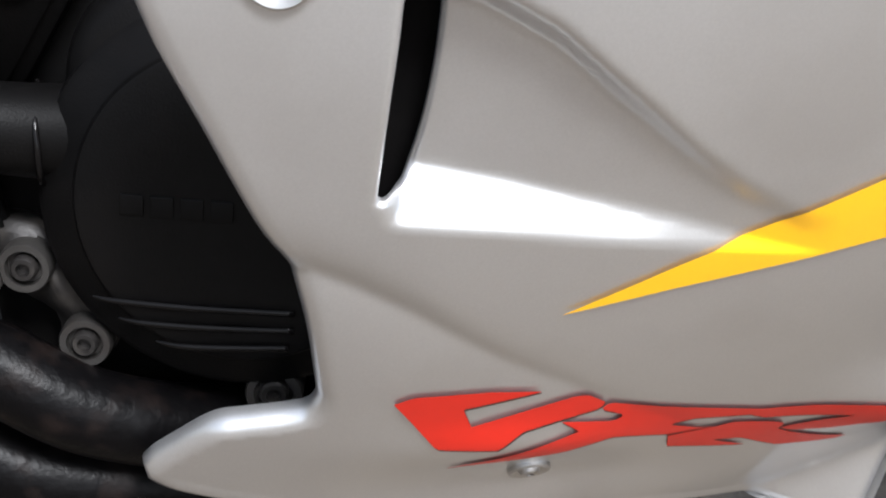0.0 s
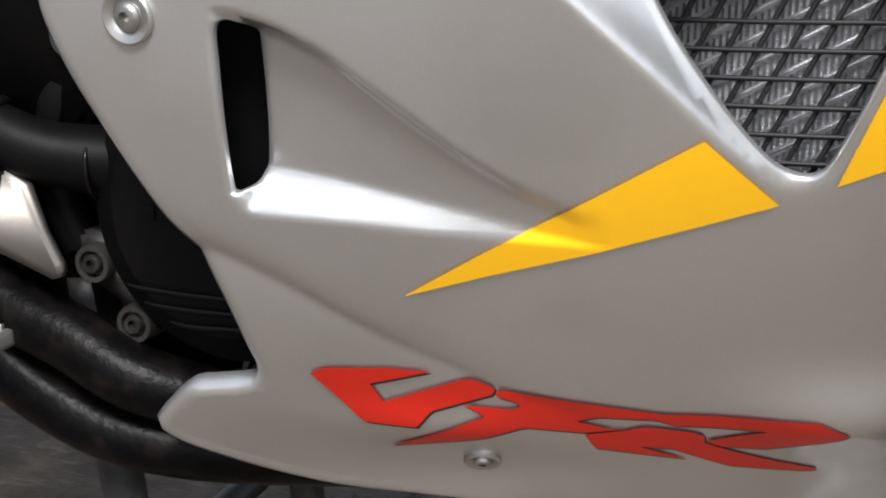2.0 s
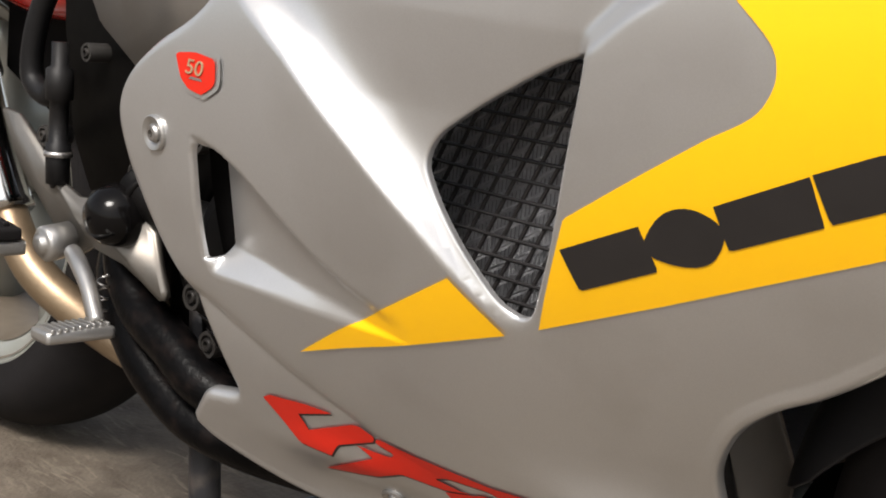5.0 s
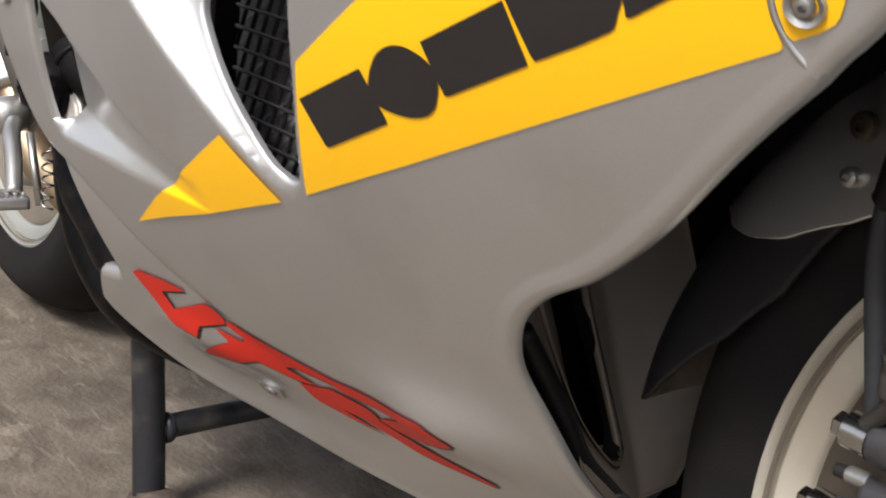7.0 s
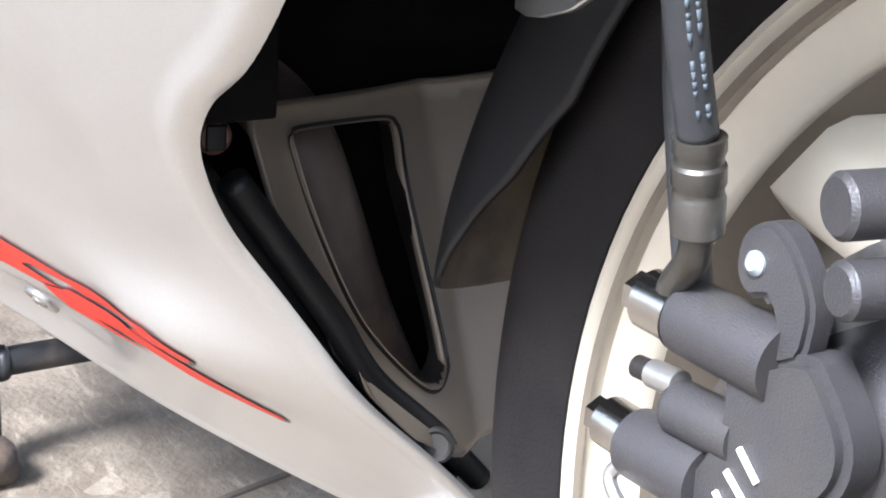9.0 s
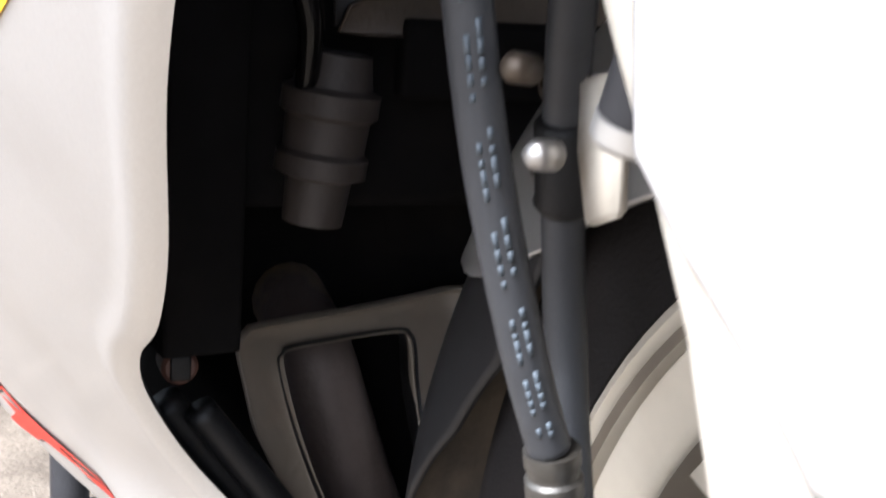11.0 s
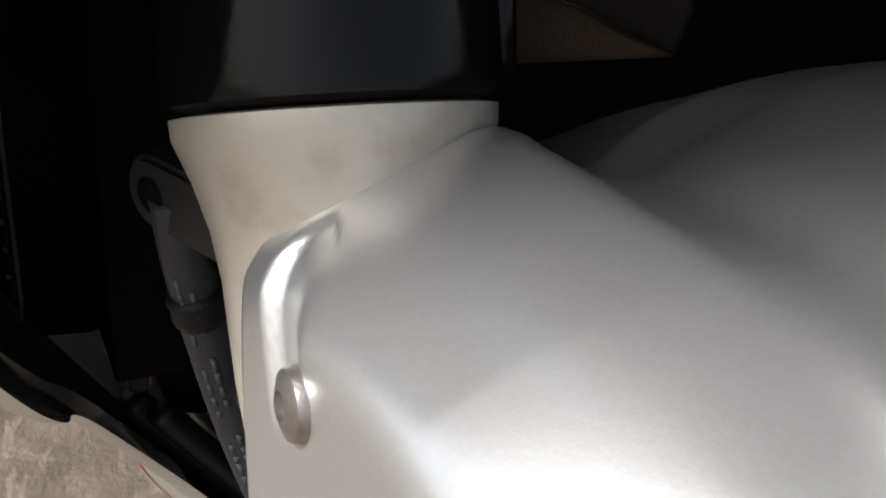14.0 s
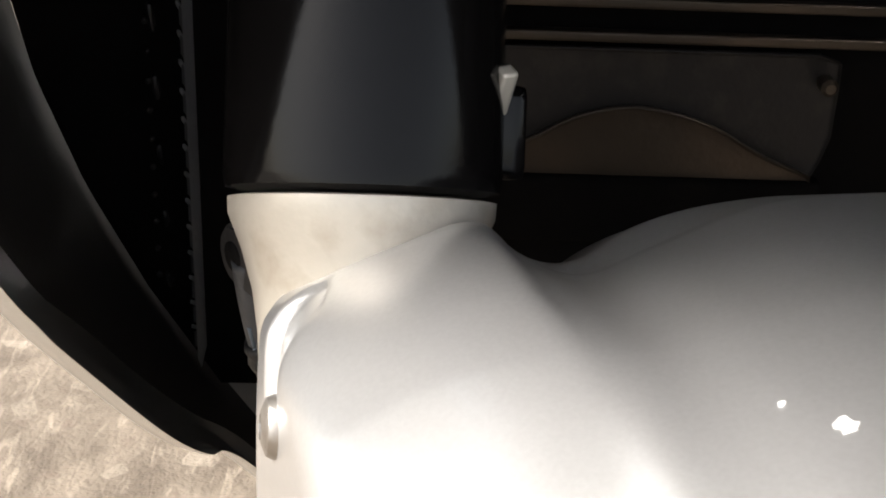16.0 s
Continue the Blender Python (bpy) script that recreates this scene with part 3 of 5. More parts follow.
# the model graphic as plain red shapes with dark edges
GRAPHIC = [
    [(0.0932, 0.3047), (0.1022, 0.3094), (0.1366, 0.3121), (0.1604, 0.3112), (0.1249, 0.2997), (0.1301, 0.2868), (0.1765, 0.3068), (0.1823, 0.3067), (0.1923, 0.3002), (0.1894, 0.2955), (0.1551, 0.2816), (0.1455, 0.2687), (0.1158, 0.2704)],
    [(0.1729, 0.2872), (0.1997, 0.2846), (0.2041, 0.2890), (0.1905, 0.2948), (0.1936, 0.2999), (0.2791, 0.2841), (0.3605, 0.2869), (0.3765, 0.2754), (0.3728, 0.2719), (0.3307, 0.2545), (0.3070, 0.2554), (0.2989, 0.2605), (0.3338, 0.2752),
     (0.2838, 0.2743), (0.2731, 0.2790), (0.2434, 0.2803), (0.2307, 0.2760), (0.2488, 0.2700), (0.2575, 0.2700), (0.2340, 0.2659), (0.2024, 0.2701), (0.1787, 0.2595), (0.1222, 0.2465), (0.1836, 0.2788)],
    [(0.2339, 0.2642), (0.2576, 0.2690), (0.2668, 0.2729), (0.2928, 0.2686), (0.2992, 0.2653), (0.2979, 0.2592), (0.3082, 0.2531), (0.3600, 0.2280), (0.3540, 0.2255), (0.3094, 0.2341), (0.2792, 0.2522), (0.2625, 0.2534), (0.2870, 0.2413), (0.2378, 0.2509)],
]
for g in GRAPHIC:
    P = np.array(g)
    edge = film("graphic_edge", P + (0.0007, -0.0016), BLACKFILM, fairing, 0.0009, 0, step=0.0035)
    film("graphic", P, RED, edge, 0.0015, 0, step=0.0035, label="red graphic film")


def normal_at(x, z, fn=fairing_y):
    e = 0.004
    n = Vector((-(fn(x + e, z) - fn(x - e, z)) / (2 * e), 1.0, -(fn(x, z + e) - fn(x, z - e)) / (2 * e)))
    return (-n).normalized()


def fairing_bolt(x, z, r, parent, fn=base_y):
    """A socket-head screw in a dished washer."""
    n = normal_at(x, z, fn)
    o = Vector((x, float(fn(x, z)), z))
    cup = part("washer", lathe([(r, -0.001), (r, 0.0022), (r * 0.92, 0.0032), (r * 0.72, 0.0022), (r * 0.60, 0.0012), (r * 0.56, 0.0006), (0.0001, 0.0006)], o, n, 40), ALU, parent, "dished aluminium washer")
    head = part("screw", lathe([(r * 0.50, 0.0), (r * 0.50, 0.0022), (r * 0.40, 0.0040), (r * 0.24, 0.0046), (r * 0.20, 0.0046), (r * 0.20, 0.0012), (0.0001, 0.0012)], o, n, 32), STEEL, parent, "socket head screw")
    sharp(cup), sharp(head)


fairing_bolt(0.039, 0.503, 0.0135, fairing)
fairing_bolt(0.169, 0.231, 0.0115, fairing)
fairing_bolt(0.6490, 0.5850, 0.0082, nose, nose_fn)
# shield emblem
shield = resample(np.array([(0.0606, 0.5650), (0.0630, 0.5672), (0.0888, 0.5705), (0.1140, 0.5682), (0.1172, 0.5660), (0.1186, 0.5520), (0.1160, 0.5455), (0.1003, 0.5365), (0.0817, 0.5390), (0.0699, 0.5470)]), 0.0025)
emblem = film("emblem", shield, SILVER, fairing, 0.0016, 0, step=0.004, label="shield emblem with silver rim")
cs = shield.mean(0)
inner = film("emblem_face", cs + (shield - cs) * 0.83, RED, emblem, 0.0026, 0, step=0.004, label="red enamel")
cu = bpy.data.curves.new("numeral", "FONT")
cu.body, cu.size, cu.align_x, cu.align_y, cu.extrude, cu.shear = "50", 0.0185, "CENTER", "CENTER", 0.0004, 0.15
probe = new("numeral_probe", cu)
bpy.context.view_layer.update()
text_me = bpy.data.meshes.new_from_object(probe.evaluated_get(bpy.context.evaluated_depsgraph_get()))
bpy.data.objects.remove(probe)
text_me.name = "numeral"
en = normal_at(0.0895, 0.556, base_y)
side = Vector((0, 0, 1)).cross(en).normalized()
turn = Matrix((side, en.cross(side), en)).transposed().to_4x4()
text_me.transform(Matrix.Translation(Vector((0.0895, float(base_y(0.0895, 0.556)), 0.557)) + en * 0.0032) @ turn @ Matrix.Diagonal((1.15, 0.8, 1, 1)))
text_me.materials.clear()
text_me.materials.append(mat("pale_gold", (0.62, 0.46, 0.28), 0.35, 0.6, 0.05, 200))
numeral = new("numeral", text_me)
numeral.parent = inner
film("emblem_bar", [(0.084, 0.549), (0.100, 0.549), (0.100, 0.551), (0.084, 0.551)], ALU, inner, 0.003, 0, step=0.004)

# near-black sheet added behind the vent so the slot stays dark
part("vent_dark_sheet", sheet(np.array([(0.058, 0.40), (0.19, 0.40), (0.19, 0.53), (0.058, 0.53)]), [], lambda x, z: base_y(x, z) + 0.034, 0.012), SHADEBLACK, bike)

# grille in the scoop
# filler block, added to keep the space behind the core dark
grille = part("grille_backing", block((0.30, 0.03, 0.26), pose(0.30, -0.165, 0.53, 0, 0, 8), 0.002), SHADEBLACK, bike, "black block added to darken the space behind the grille")
rad = part("radiator_core", sheet(np.array([(0.19, 0.42), (0.44, 0.42), (0.44, 0.66), (0.19, 0.66)]), [], lambda x, z: -0.197 + 0.03 * (x - 0.3), 0.02), FIN, bike, "grey radiator core")
for i in range(30):
    z = 0.36 + i * 0.0125
    u0 = max((0.20 - 0.315) / 0.857, (0.425 - z) / 0.515)
    u1 = min((0.425 - 0.315) / 0.857, (0.655 - z) / 0.515)
    if u1 - u0 > 0.01:
        um = (u0 + u1) / 2
        part("slat", block((u1 - u0, 0.0012, 0.0016), pose(0.315 + um * 0.857, -0.2005 + 0.026 * um, z + um * 0.515, 0, -31, 1.7), 0), FIN, rad)
# louvred core between the slats
louvre = bmesh.new()
for i in range(30):
    for k in range(78):
        u = -0.145 + 0.0036 * k
        cx, cz = 0.315 + u * 0.857, 0.36 + i * 0.0125 + u * 0.515 + 0.0060
        if 0.195 < cx < 0.43 and 0.42 < cz < 0.66:
            ring = [louvre.verts.new((cx + dx, -0.1992 + 0.03 * (cx - 0.3) + dy, cz + dz)) for dx, dz, dy in ((-0.0007, -0.0042, 0.0), (0.0007, -0.0040, -0.0006), (0.0006, 0.0040, -0.0006), (-0.0008, 0.0038, 0.0))]
            louvre.faces.new(ring)
part("louvre", louvre, mat("fin_grey", (0.22, 0.22, 0.225), 0.5, 0.5, 0.3, 300, 0.2, 900), rad, smooth=False)
screen = new("scoop_screen")
screen.parent = bike


def wire(pts, r):
    P = catmull(pts, 24, False) if len(pts) > 2 else np.linspace(pts[0], pts[1], 40)
    ok = (P[:, 1] > base_y(P[:, 0], P[:, 2]) + 0.014) & (P[:, 0] > 0.205) & (P[:, 0] < 0.415) & (P[:, 2] > 0.425)
    P = P[ok]
    if len(P) > 3:
        part("wire", tube([P[0], P[len(P) // 2], P[-1]], r, 6, 5), BLACKFILM, screen)


for i in range(26):
    x0 = 0.13 + 0.0138 * i
    wire([(x0, -0.2085, 0.415), (x0 + 0.112, -0.2120, 0.660)], 0.0016)
for i in range(21):
    z0 = 0.40 + 0.0132 * i
    wire([(0.19, -0.2105, z0 - 0.002), (0.31, -0.2115, z0), (0.44, -0.2145, z0 + 0.006)], 0.0014)

# ---- engine side ----
part("engine_block", block((0.46, 0.28, 0.34), pose(0.06, 0.0, 0.43), 0.02), ENGINE, bike, "black engine block")
part("crankcase", block((0.30, 0.25, 0.10), pose(-0.02, 0.0, 0.285), 0.025), ENGINE, bike)
clutch = part("clutch_cover", lathe([(0.094, 0.0), (0.094, 0.026), (0.0925, 0.033), (0.0890, 0.0365), (0.0760, 0.0425), (0.0748, 0.0436), (0.0738, 0.0456), (0.0715, 0.0465), (0.04, 0.0470), (0.0001, 0.0472)],
                                    (0.020, -0.140, 0.375), (0, -1, 0), 96), ENGINE, bike, "round black clutch cover")
sharp(clutch, 30)
part("cover_lobe", lathe([(0.057, 0.0), (0.057, 0.020), (0.054, 0.028), (0.046, 0.033), (0.0001, 0.034)], (-0.006, -0.140, 0.422), (0, -1, 0), 64), ENGINE, clutch)
for z0, z1, x0, x1 in ((0.3268, 0.3270, -0.046, 0.046), (0.3168, 0.3183, -0.034, 0.046), (0.3065, 0.3094, -0.017, 0.044)):
    part("rib", tube([(x0, -0.1862, z0 + 0.001), (x0 + 0.012, -0.1874, z0), ((x0 + x1) / 2, -0.1876, (z0 + z1) / 2 - 0.0008), (x1, -0.1872, z1)], [0.0006, 0.0017, 0.0019, 0.0017], 8, 8), GLOSSBLACK, clutch)
for i in range(4):
    part("name_bar", block((0.0105, 0.0016, 0.0098), pose(-0.0285 + 0.0132 * i, -0.1872, 0.3735), 0.0005), ENGINE, clutch)


CASTALU = mat("cast_alloy", (0.05, 0.047, 0.044), 0.45, 0.5, 0.15, 200, 0.1, 600, 0, (0.035, 0.03, 0.027), 50, 0.6)
BOSS = mat("cast_grey", (0.022, 0.020, 0.019), 0.45, 0.4, 0.2, 200, 0.1, 600, 0, (0.09, 0.08, 0.07), 60, 0.6)


def case_bolt(x, y, z, r=0.012, parent=None):
    b = part("boss", lathe([(r, 0.02), (r, -0.006), (r * 0.94, -0.008), (r * 0.70, -0.008), (r * 0.67, -0.003), (0.0001, -0.003)], (x, y, z), (0, 1, 0), 32), CASTALU, parent or bike, "grey bolt boss")
    sharp(b)
    h = part("screw", lathe([(r * 0.5, 0.0), (r * 0.5, -0.008), (r * 0.42, -0.0095), (r * 0.26, -0.0095), (r * 0.26, -0.005), (0.0001, -0.005)], (x, y, z), (0, 1, 0), 6 * 4), BOSS, b)
    sharp(h)


case_bolt(-0.0529, -0.162, 0.2951, 0.0125)
case_bolt(-0.0808, -0.162, 0.3311, 0.0125)
case_bolt(-0.084, -0.168, 0.472, 0.013)
case_bolt(0.0376, -0.166, 0.2775, 0.0140)
part("case_web", plate([(-0.0971, 0.3487), (-0.0701, 0.3427), (-0.0431, 0.3067), (-0.0401, 0.2897), (-0.0531, 0.2817), (-0.0651, 0.2887), (-0.0691, 0.3047), (-0.0891, 0.3167), (-0.1031, 0.3327)], -0.160, 0.03, 0.003, 3), BOSS, bike)
part("case_arm", tube([(-0.085, -0.150, 0.46), (-0.105, -0.155, 0.43), (-0.112, -0.155, 0.38), (-0.100, -0.150, 0.335)], [0.012, 0.016, 0.014, 0.012], 12, 8), ENGINE, bike)
elbow = part("water_pipe", tube([(-0.150, -0.186, 0.423), (-0.128, -0.184, 0.411), (-0.100, -0.176, 0.401), (-0.062, -0.158, 0.395)], [0.0185, 0.0190, 0.0200, 0.0225], 24, 8), ENGINE, bike, "black cast water elbow")
part("flange", lathe([(0.0185, 0.0), (0.0215, 0.001), (0.0215, 0.006), (0.0185, 0.007)], (-0.140, -0.1855, 0.4175), (0.85, 0.1, -0.46), 28), ENGINE, elbow)
part("weld_line", tube([(-0.076, -0.158, 0.418), (-0.072, -0.180, 0.409), (-0.069, -0.187, 0.394), (-0.069, -0.182, 0.380), (-0.070, -0.168, 0.373)], 0.0016, 8, 6), GLOSSBLACK, elbow)
case_bolt(-0.161, -0.176, 0.4292, 0.0075)
part("blob_cover", lathe([(0.0001, -0.026), (0.014, -0.024), (0.024, -0.015), (0.029, 0.0), (0.029, 0.03)], (-0.152, -0.206, 0.392), (0.15, 0.95, 0.1), 32), GLOSSBLACK, bike, "round black plastic cover")

# exhaust headers
part("header_pipe", tube([(-0.22, -0.140, 0.385), (-0.190, -0.165, 0.340), (-0.147, -0.175, 0.304), (-0.094, -0.176, 0.283), (-0.042, -0.172, 0.259), (0.03, -0.14, 0.243), (0.16, -0.08, 0.25), (0.24, -0.04, 0.30), (0.27, -0.05, 0.38)], 0.0215, 18, 8), PIPE, bike, "scuffed black exhaust header")
part("header_pipe", tube([(-0.25, -0.12, 0.36), (-0.215, -0.155, 0.310), (-0.158, -0.166, 0.260), (-0.109, -0.165, 0.230), (-0.059, -0.158, 0.213), (0.02, -0.13, 0.204), (0.16, -0.07, 0.205), (0.25, -0.02, 0.24), (0.28, 0.02, 0.30)], 0.0215, 18, 8), PIPE, bike, "scuffed black exhaust header")
part("rust_pipe", tube([(0.352, 0.002, 0.195), (0.350, -0.022, 0.240), (0.348, -0.042, 0.284), (0.344, -0.058, 0.330), (0.334, -0.066, 0.358), (0.305, -0.070, 0.374), (0.26, -0.070, 0.378)], 0.0185, 16, 6), RUSTPIPE, bike, "rust-brown exhaust pipe")

# frame and foot controls
part("frame_cover", plate([(-0.33, 0.66), (-0.316, 0.539), (-0.293, 0.438), (-0.255, 0.385), (-0.19, 0.40), (-0.10, 0.38), (-0.05, 0.48), (-0.05, 0.66)], -0.168, 0.03, 0.006), ENGINE, bike, "black frame cover")
part("frame_spar", plate([(-0.26, 0.70), (-0.240, 0.575), (-0.222, 0.552), (-0.160, 0.520), (-0.06, 0.515), (0.05, 0.56), (0.05, 0.70)], -0.190, 0.03, 0.006), ALU, bike, "cast aluminium frame spar")
case_bolt(-0.238, -0.182, 0.525, 0.009)
hanger = part("foot_bracket", plate([(-0.375, 0.452), (-0.345, 0.450), (-0.318, 0.435), (-0.290, 0.418), (-0.258, 0.398), (-0.231, 0.391), (-0.190, 0.396), (-0.153, 0.395), (-0.120, 0.392), (-0.106, 0.385),
                                     (-0.096, 0.357), (-0.086, 0.338), (-0.084, 0.330), (-0.092, 0.3275), (-0.1194, 0.337), (-0.150, 0.346), (-0.201, 0.350), (-0.235, 0.330), (-0.262, 0.352), (-0.300, 0.378), (-0.340, 0.405)], -0.197, 0.010, 0.002), mat("bracket_alloy", (0.19, 0.18, 0.165), 0.42, 0.7, 0.08, 200, 0.05, 500, 0, (0.22, 0.19, 0.16), 20, 0.5), bike, "satin aluminium footrest bracket")
# black disc laid on the bracket in place of its dark hole
part("hole_disc", lathe([(0.006, 0.001), (0.006, -0.0012), (0.0001, -0.0012)], (-0.271, -0.197, 0.397), (0, 1, 0), 16), BLACK, hanger)
case_bolt(-0.289, -0.192, 0.439, 0.010, hanger)
part("peg_mount", lathe([(0.017, 0.02), (0.017, -0.008), (0.014, -0.011), (0.009, -0.011), (0.009, -0.015), (0.0001, -0.016)], (-0.239, -0.214, 0.347), (0, 1, 0.1), 28), ALU, hanger)
peg = part("footpeg", block((0.034, 0.105, 0.014), pose(-0.262, -0.290, 0.344, 0, 0, -8), 0.004), ALU, bike, "folding footpeg")
pad = part("peg_rubber", block((0.036, 0.098, 0.012), pose(-0.262, -0.292, 0.357, 0, 0, -8), 0.003), RUBBER, peg, "ribbed rubber pad")
for i in range(6):
    part("rib", block((0.036, 0.006, 0.004), pose(-0.262 - 0.0022 * (i - 2.5), -0.330 + 0.0155 * i, 0.3645, 0, 0, -8), 0.001), RUBBER, pad)
pedal = part("brake_pedal", tube([(-0.190, -0.222, 0.350), (-0.158, -0.235, 0.348), (-0.130, -0.242, 0.334), (-0.102, -0.250, 0.312)], [0.008, 0.008, 0.0075, 0.007], 12, 6), ALU, bike, "aluminium brake pedal")
tread = part("pedal_pad", block((0.034, 0.062, 0.011), pose(-0.106, -0.270, 0.305, 0, -6, -6), 0.004), ALU, pedal)
for i in range(9):
    part("ridge", block((0.030, 0.0032, 0.004), pose(-0.106, -0.296 + 0.0065 * i, 0.3115, 0, -6, -6), 0.0008), ALU, tread)
part("pedal_link", tube([(-0.215, -0.20, 0.335), (-0.185, -0.20, 0.275)], 0.004, 8), STEEL, bike)
part("spring", tube([(-0.18 + 0.005 * math.cos(k * 0.9), -0.195 + 0.005 * math.sin(k * 0.9), 0.33 - 0.0016 * k) for k in range(38)], 0.0011, 6, 2), STEEL, bike)
part("brake_cylinder", lathe([(0.0001, -0.06), (0.011, -0.058), (0.012, -0.02), (0.009, -0.018), (0.009, 0.02), (0.013, 0.022), (0.013, 0.05), (0.008, 0.053), (0.008, 0.075)], (-0.268, -0.196, 0.455), (-0.05, 0, 1), 20), BLACK, bike, "black master cylinder")
part("clamp_band", lathe([(0.0135, -0.002), (0.0135, 0.003), (0.0001, 0.003)], (-0.266, -0.196, 0.425), (-0.05, 0, 1), 20), STEEL, bike)
part("rubber_hose", tube([(-0.30, -0.185, 0.60), (-0.325, -0.19, 0.54), (-0.33, -0.19, 0.49), (-0.30, -0.188, 0.475), (-0.285, -0.188, 0.50)], 0.011, 12, 8), BLACK, bike)

# added plate, near-black in place of the dark gap behind the foot bracket
part("rear_gap_plate", plate([(-0.53, 0.47), (-0.42, 0.43), (-0.20, 0.40), (-0.20, 0.76), (-0.53, 0.76)], -0.108, 0.01, 0.003), SHADEBLACK, bike, "black plate added to keep the gap by the rear wheel dark")
# silencer parts behind the foot bracket
part("heat_shield", tube([(-0.552, -0.14, 0.462), (-0.505, -0.14, 0.390), (-0.458, -0.138, 0.322)], [0.034, 0.032, 0.030], 28, 6), CHROME, bike, "polished silencer shield")
part("silencer_collar", tube([(-0.64, -0.14, 0.60), (-0.60, -0.14, 0.53), (-0.548, -0.14, 0.455)], [0.036, 0.038, 0.037], 24, 6), PIPE, bike, "dark silencer collar")
part("link_pipe", tube([(-0.465, -0.138, 0.332), (-0.405, -0.135, 0.272), (-0.330, -0.115, 0.235), (-0.240, -0.10, 0.215), (-0.12, -0.09, 0.205)], 0.021, 18, 8), BROWNPIPE, bike, "heat-browned exhaust link pipe")
part("coil_spring", tube([(-0.525 - 0.0006 * k + 0.007 * math.cos(k * 0.8), -0.175 + 0.007 * math.sin(k * 0.8), 0.455 + 0.0012 * k) for k in range(48)], 0.0016, 6, 2), STEEL, bike)
part("tail_cowl", tube([(-0.95, -0.10, 0.72), (-0.65, -0.12, 0.64), (-0.42, -0.125, 0.585), (-0.28, -0.12, 0.60), (-0.10, -0.10, 0.68)], [0.03, 0.05, 0.046, 0.035, 0.05], 20, 8), REDPAINT, bike, "red bodywork under the seat")


# ---- wheels ----
# brown dust, with the shade inside the wheel mixed into the colour
BARREL = mat("dusty_shaded_barrel", (0.13, 0.108, 0.083), 0.55, 0.1, 0.2, 60, 0.1, 300, 0, (0.09, 0.07, 0.05), 12, 0.7)


def wheel(name, c, tyre_r, half, rim_r, spokes, parent, rim_mat):
    w = new(name)
    w.parent = parent
    th = np.linspace(0.0, math.pi, 23)
    crown = [(rim_r + 0.002 + (tyre_r - rim_r - 0.002) * math.sin(t) ** 0.75, -half * math.cos(t) * (1.0 if math.sin(t) > 0.3 else 0.86 + 0.47 * math.sin(t))) for t in th]
    crown = [(rim_r - 0.001, -half * 0.55)] + crown + [(rim_r - 0.001, half * 0.55)]
    sharp(part("tyre", lathe(crown, c, (0, 1, 0), 110, cap=False), RUBBER, w, "worn black road tyre"), 60)
    hw = half * 0.80
    half_sect = [(rim_r - 0.004, hw - 0.001), (rim_r - 0.001, hw + 0.003), (rim_r + 0.0035, hw + 0.002), (rim_r + 0.0035, hw - 0.006)]
    inner_sect = [(rim_r - 0.036, 0.0), (rim_r - 0.030, hw - 0.030), (rim_r - 0.0245, hw - 0.012), (rim_r - 0.0225, hw - 0.0085), (rim_r - 0.0080, hw - 0.0040), (rim_r - 0.0055, hw - 0.0070)]
    sect = [(r, -h) for r, h in half_sect] + [(rim_r - 0.02, 0.0)] + [(r, h) for r, h in half_sect[::-1]] + [(r, h) for r, h in inner_sect[::-1]] + [(r, -h) for r, h in inner_sect[1:]]
    rim = sharp(part("rim", lathe(sect, c, (0, 1, 0), 110, closed=True), rim_mat, w, "cast wheel rim"), 50)
    # dark ring carries the shade of the groove under the rim lip
    part("rim_groove", lathe([(rim_r - 0.0072, -hw - 0.0002), (rim_r - 0.0060, -hw - 0.0012), (rim_r - 0.0046, -hw - 0.0016)], c, (0, 1, 0), 110, cap=False), BARREL, rim, "dark ring drawn in for the groove under the rim lip")
    part("barrel", lathe([(rim_r - 0.0258, -hw + 0.0125), (rim_r - 0.0325, -hw + 0.030), (rim_r - 0.0385, 0.0), (rim_r - 0.0325, hw - 0.030), (rim_r - 0.0258, hw - 0.0125)], c, (0, 1, 0), 90, cap=False), BARREL, w, "dusty inner barrel, darkened for the shade inside the wheel")
    hub = part("hub", lathe([(0.02, -hw), (0.045, -hw + 0.004), (0.05, -0.02), (0.05, 0.02), (0.045, hw - 0.004), (0.02, hw)], c, (0, 1, 0), 40), rim_mat, w)
    for k in range(spokes):
        a = 2 * math.pi * (k + 0.35) / spokes
        d = Vector((math.cos(a), 0, math.sin(a)))
        s = Vector((-math.sin(a), 0, math.cos(a)))
        bm = bmesh.new()
        rows = []
        for r, wd, dp in ((0.035, 0.032, hw * 0.8), (0.09, 0.018, hw * 0.62), (rim_r * 0.72, 0.017, hw * 0.55), (rim_r - 0.03, 0.030, hw * 0.7)):
            rows.append([bm.verts.new(Vector(c) + d * r + s * (wd * u) + Vector((0, dp * v, 0))) for u, v in ((-1, -0.5), (-0.5, -1), (0.5, -1), (1, -0.5), (1, 0.5), (0.5, 1), (-0.5, 1), (-1, 0.5))])
        for ra, rb in zip(rows, rows[1:]):
            for i in range(8):
                bm.faces.new((ra[i], ra[(i + 1) % 8], rb[(i + 1) % 8], rb[i]))
        bm.faces.new(rows[0]), bm.faces.new(rows[-1][::-1])
        bmesh.ops.recalc_face_normals(bm, faces=bm.faces)
        part("spoke", bm, rim_mat, w)
    return w


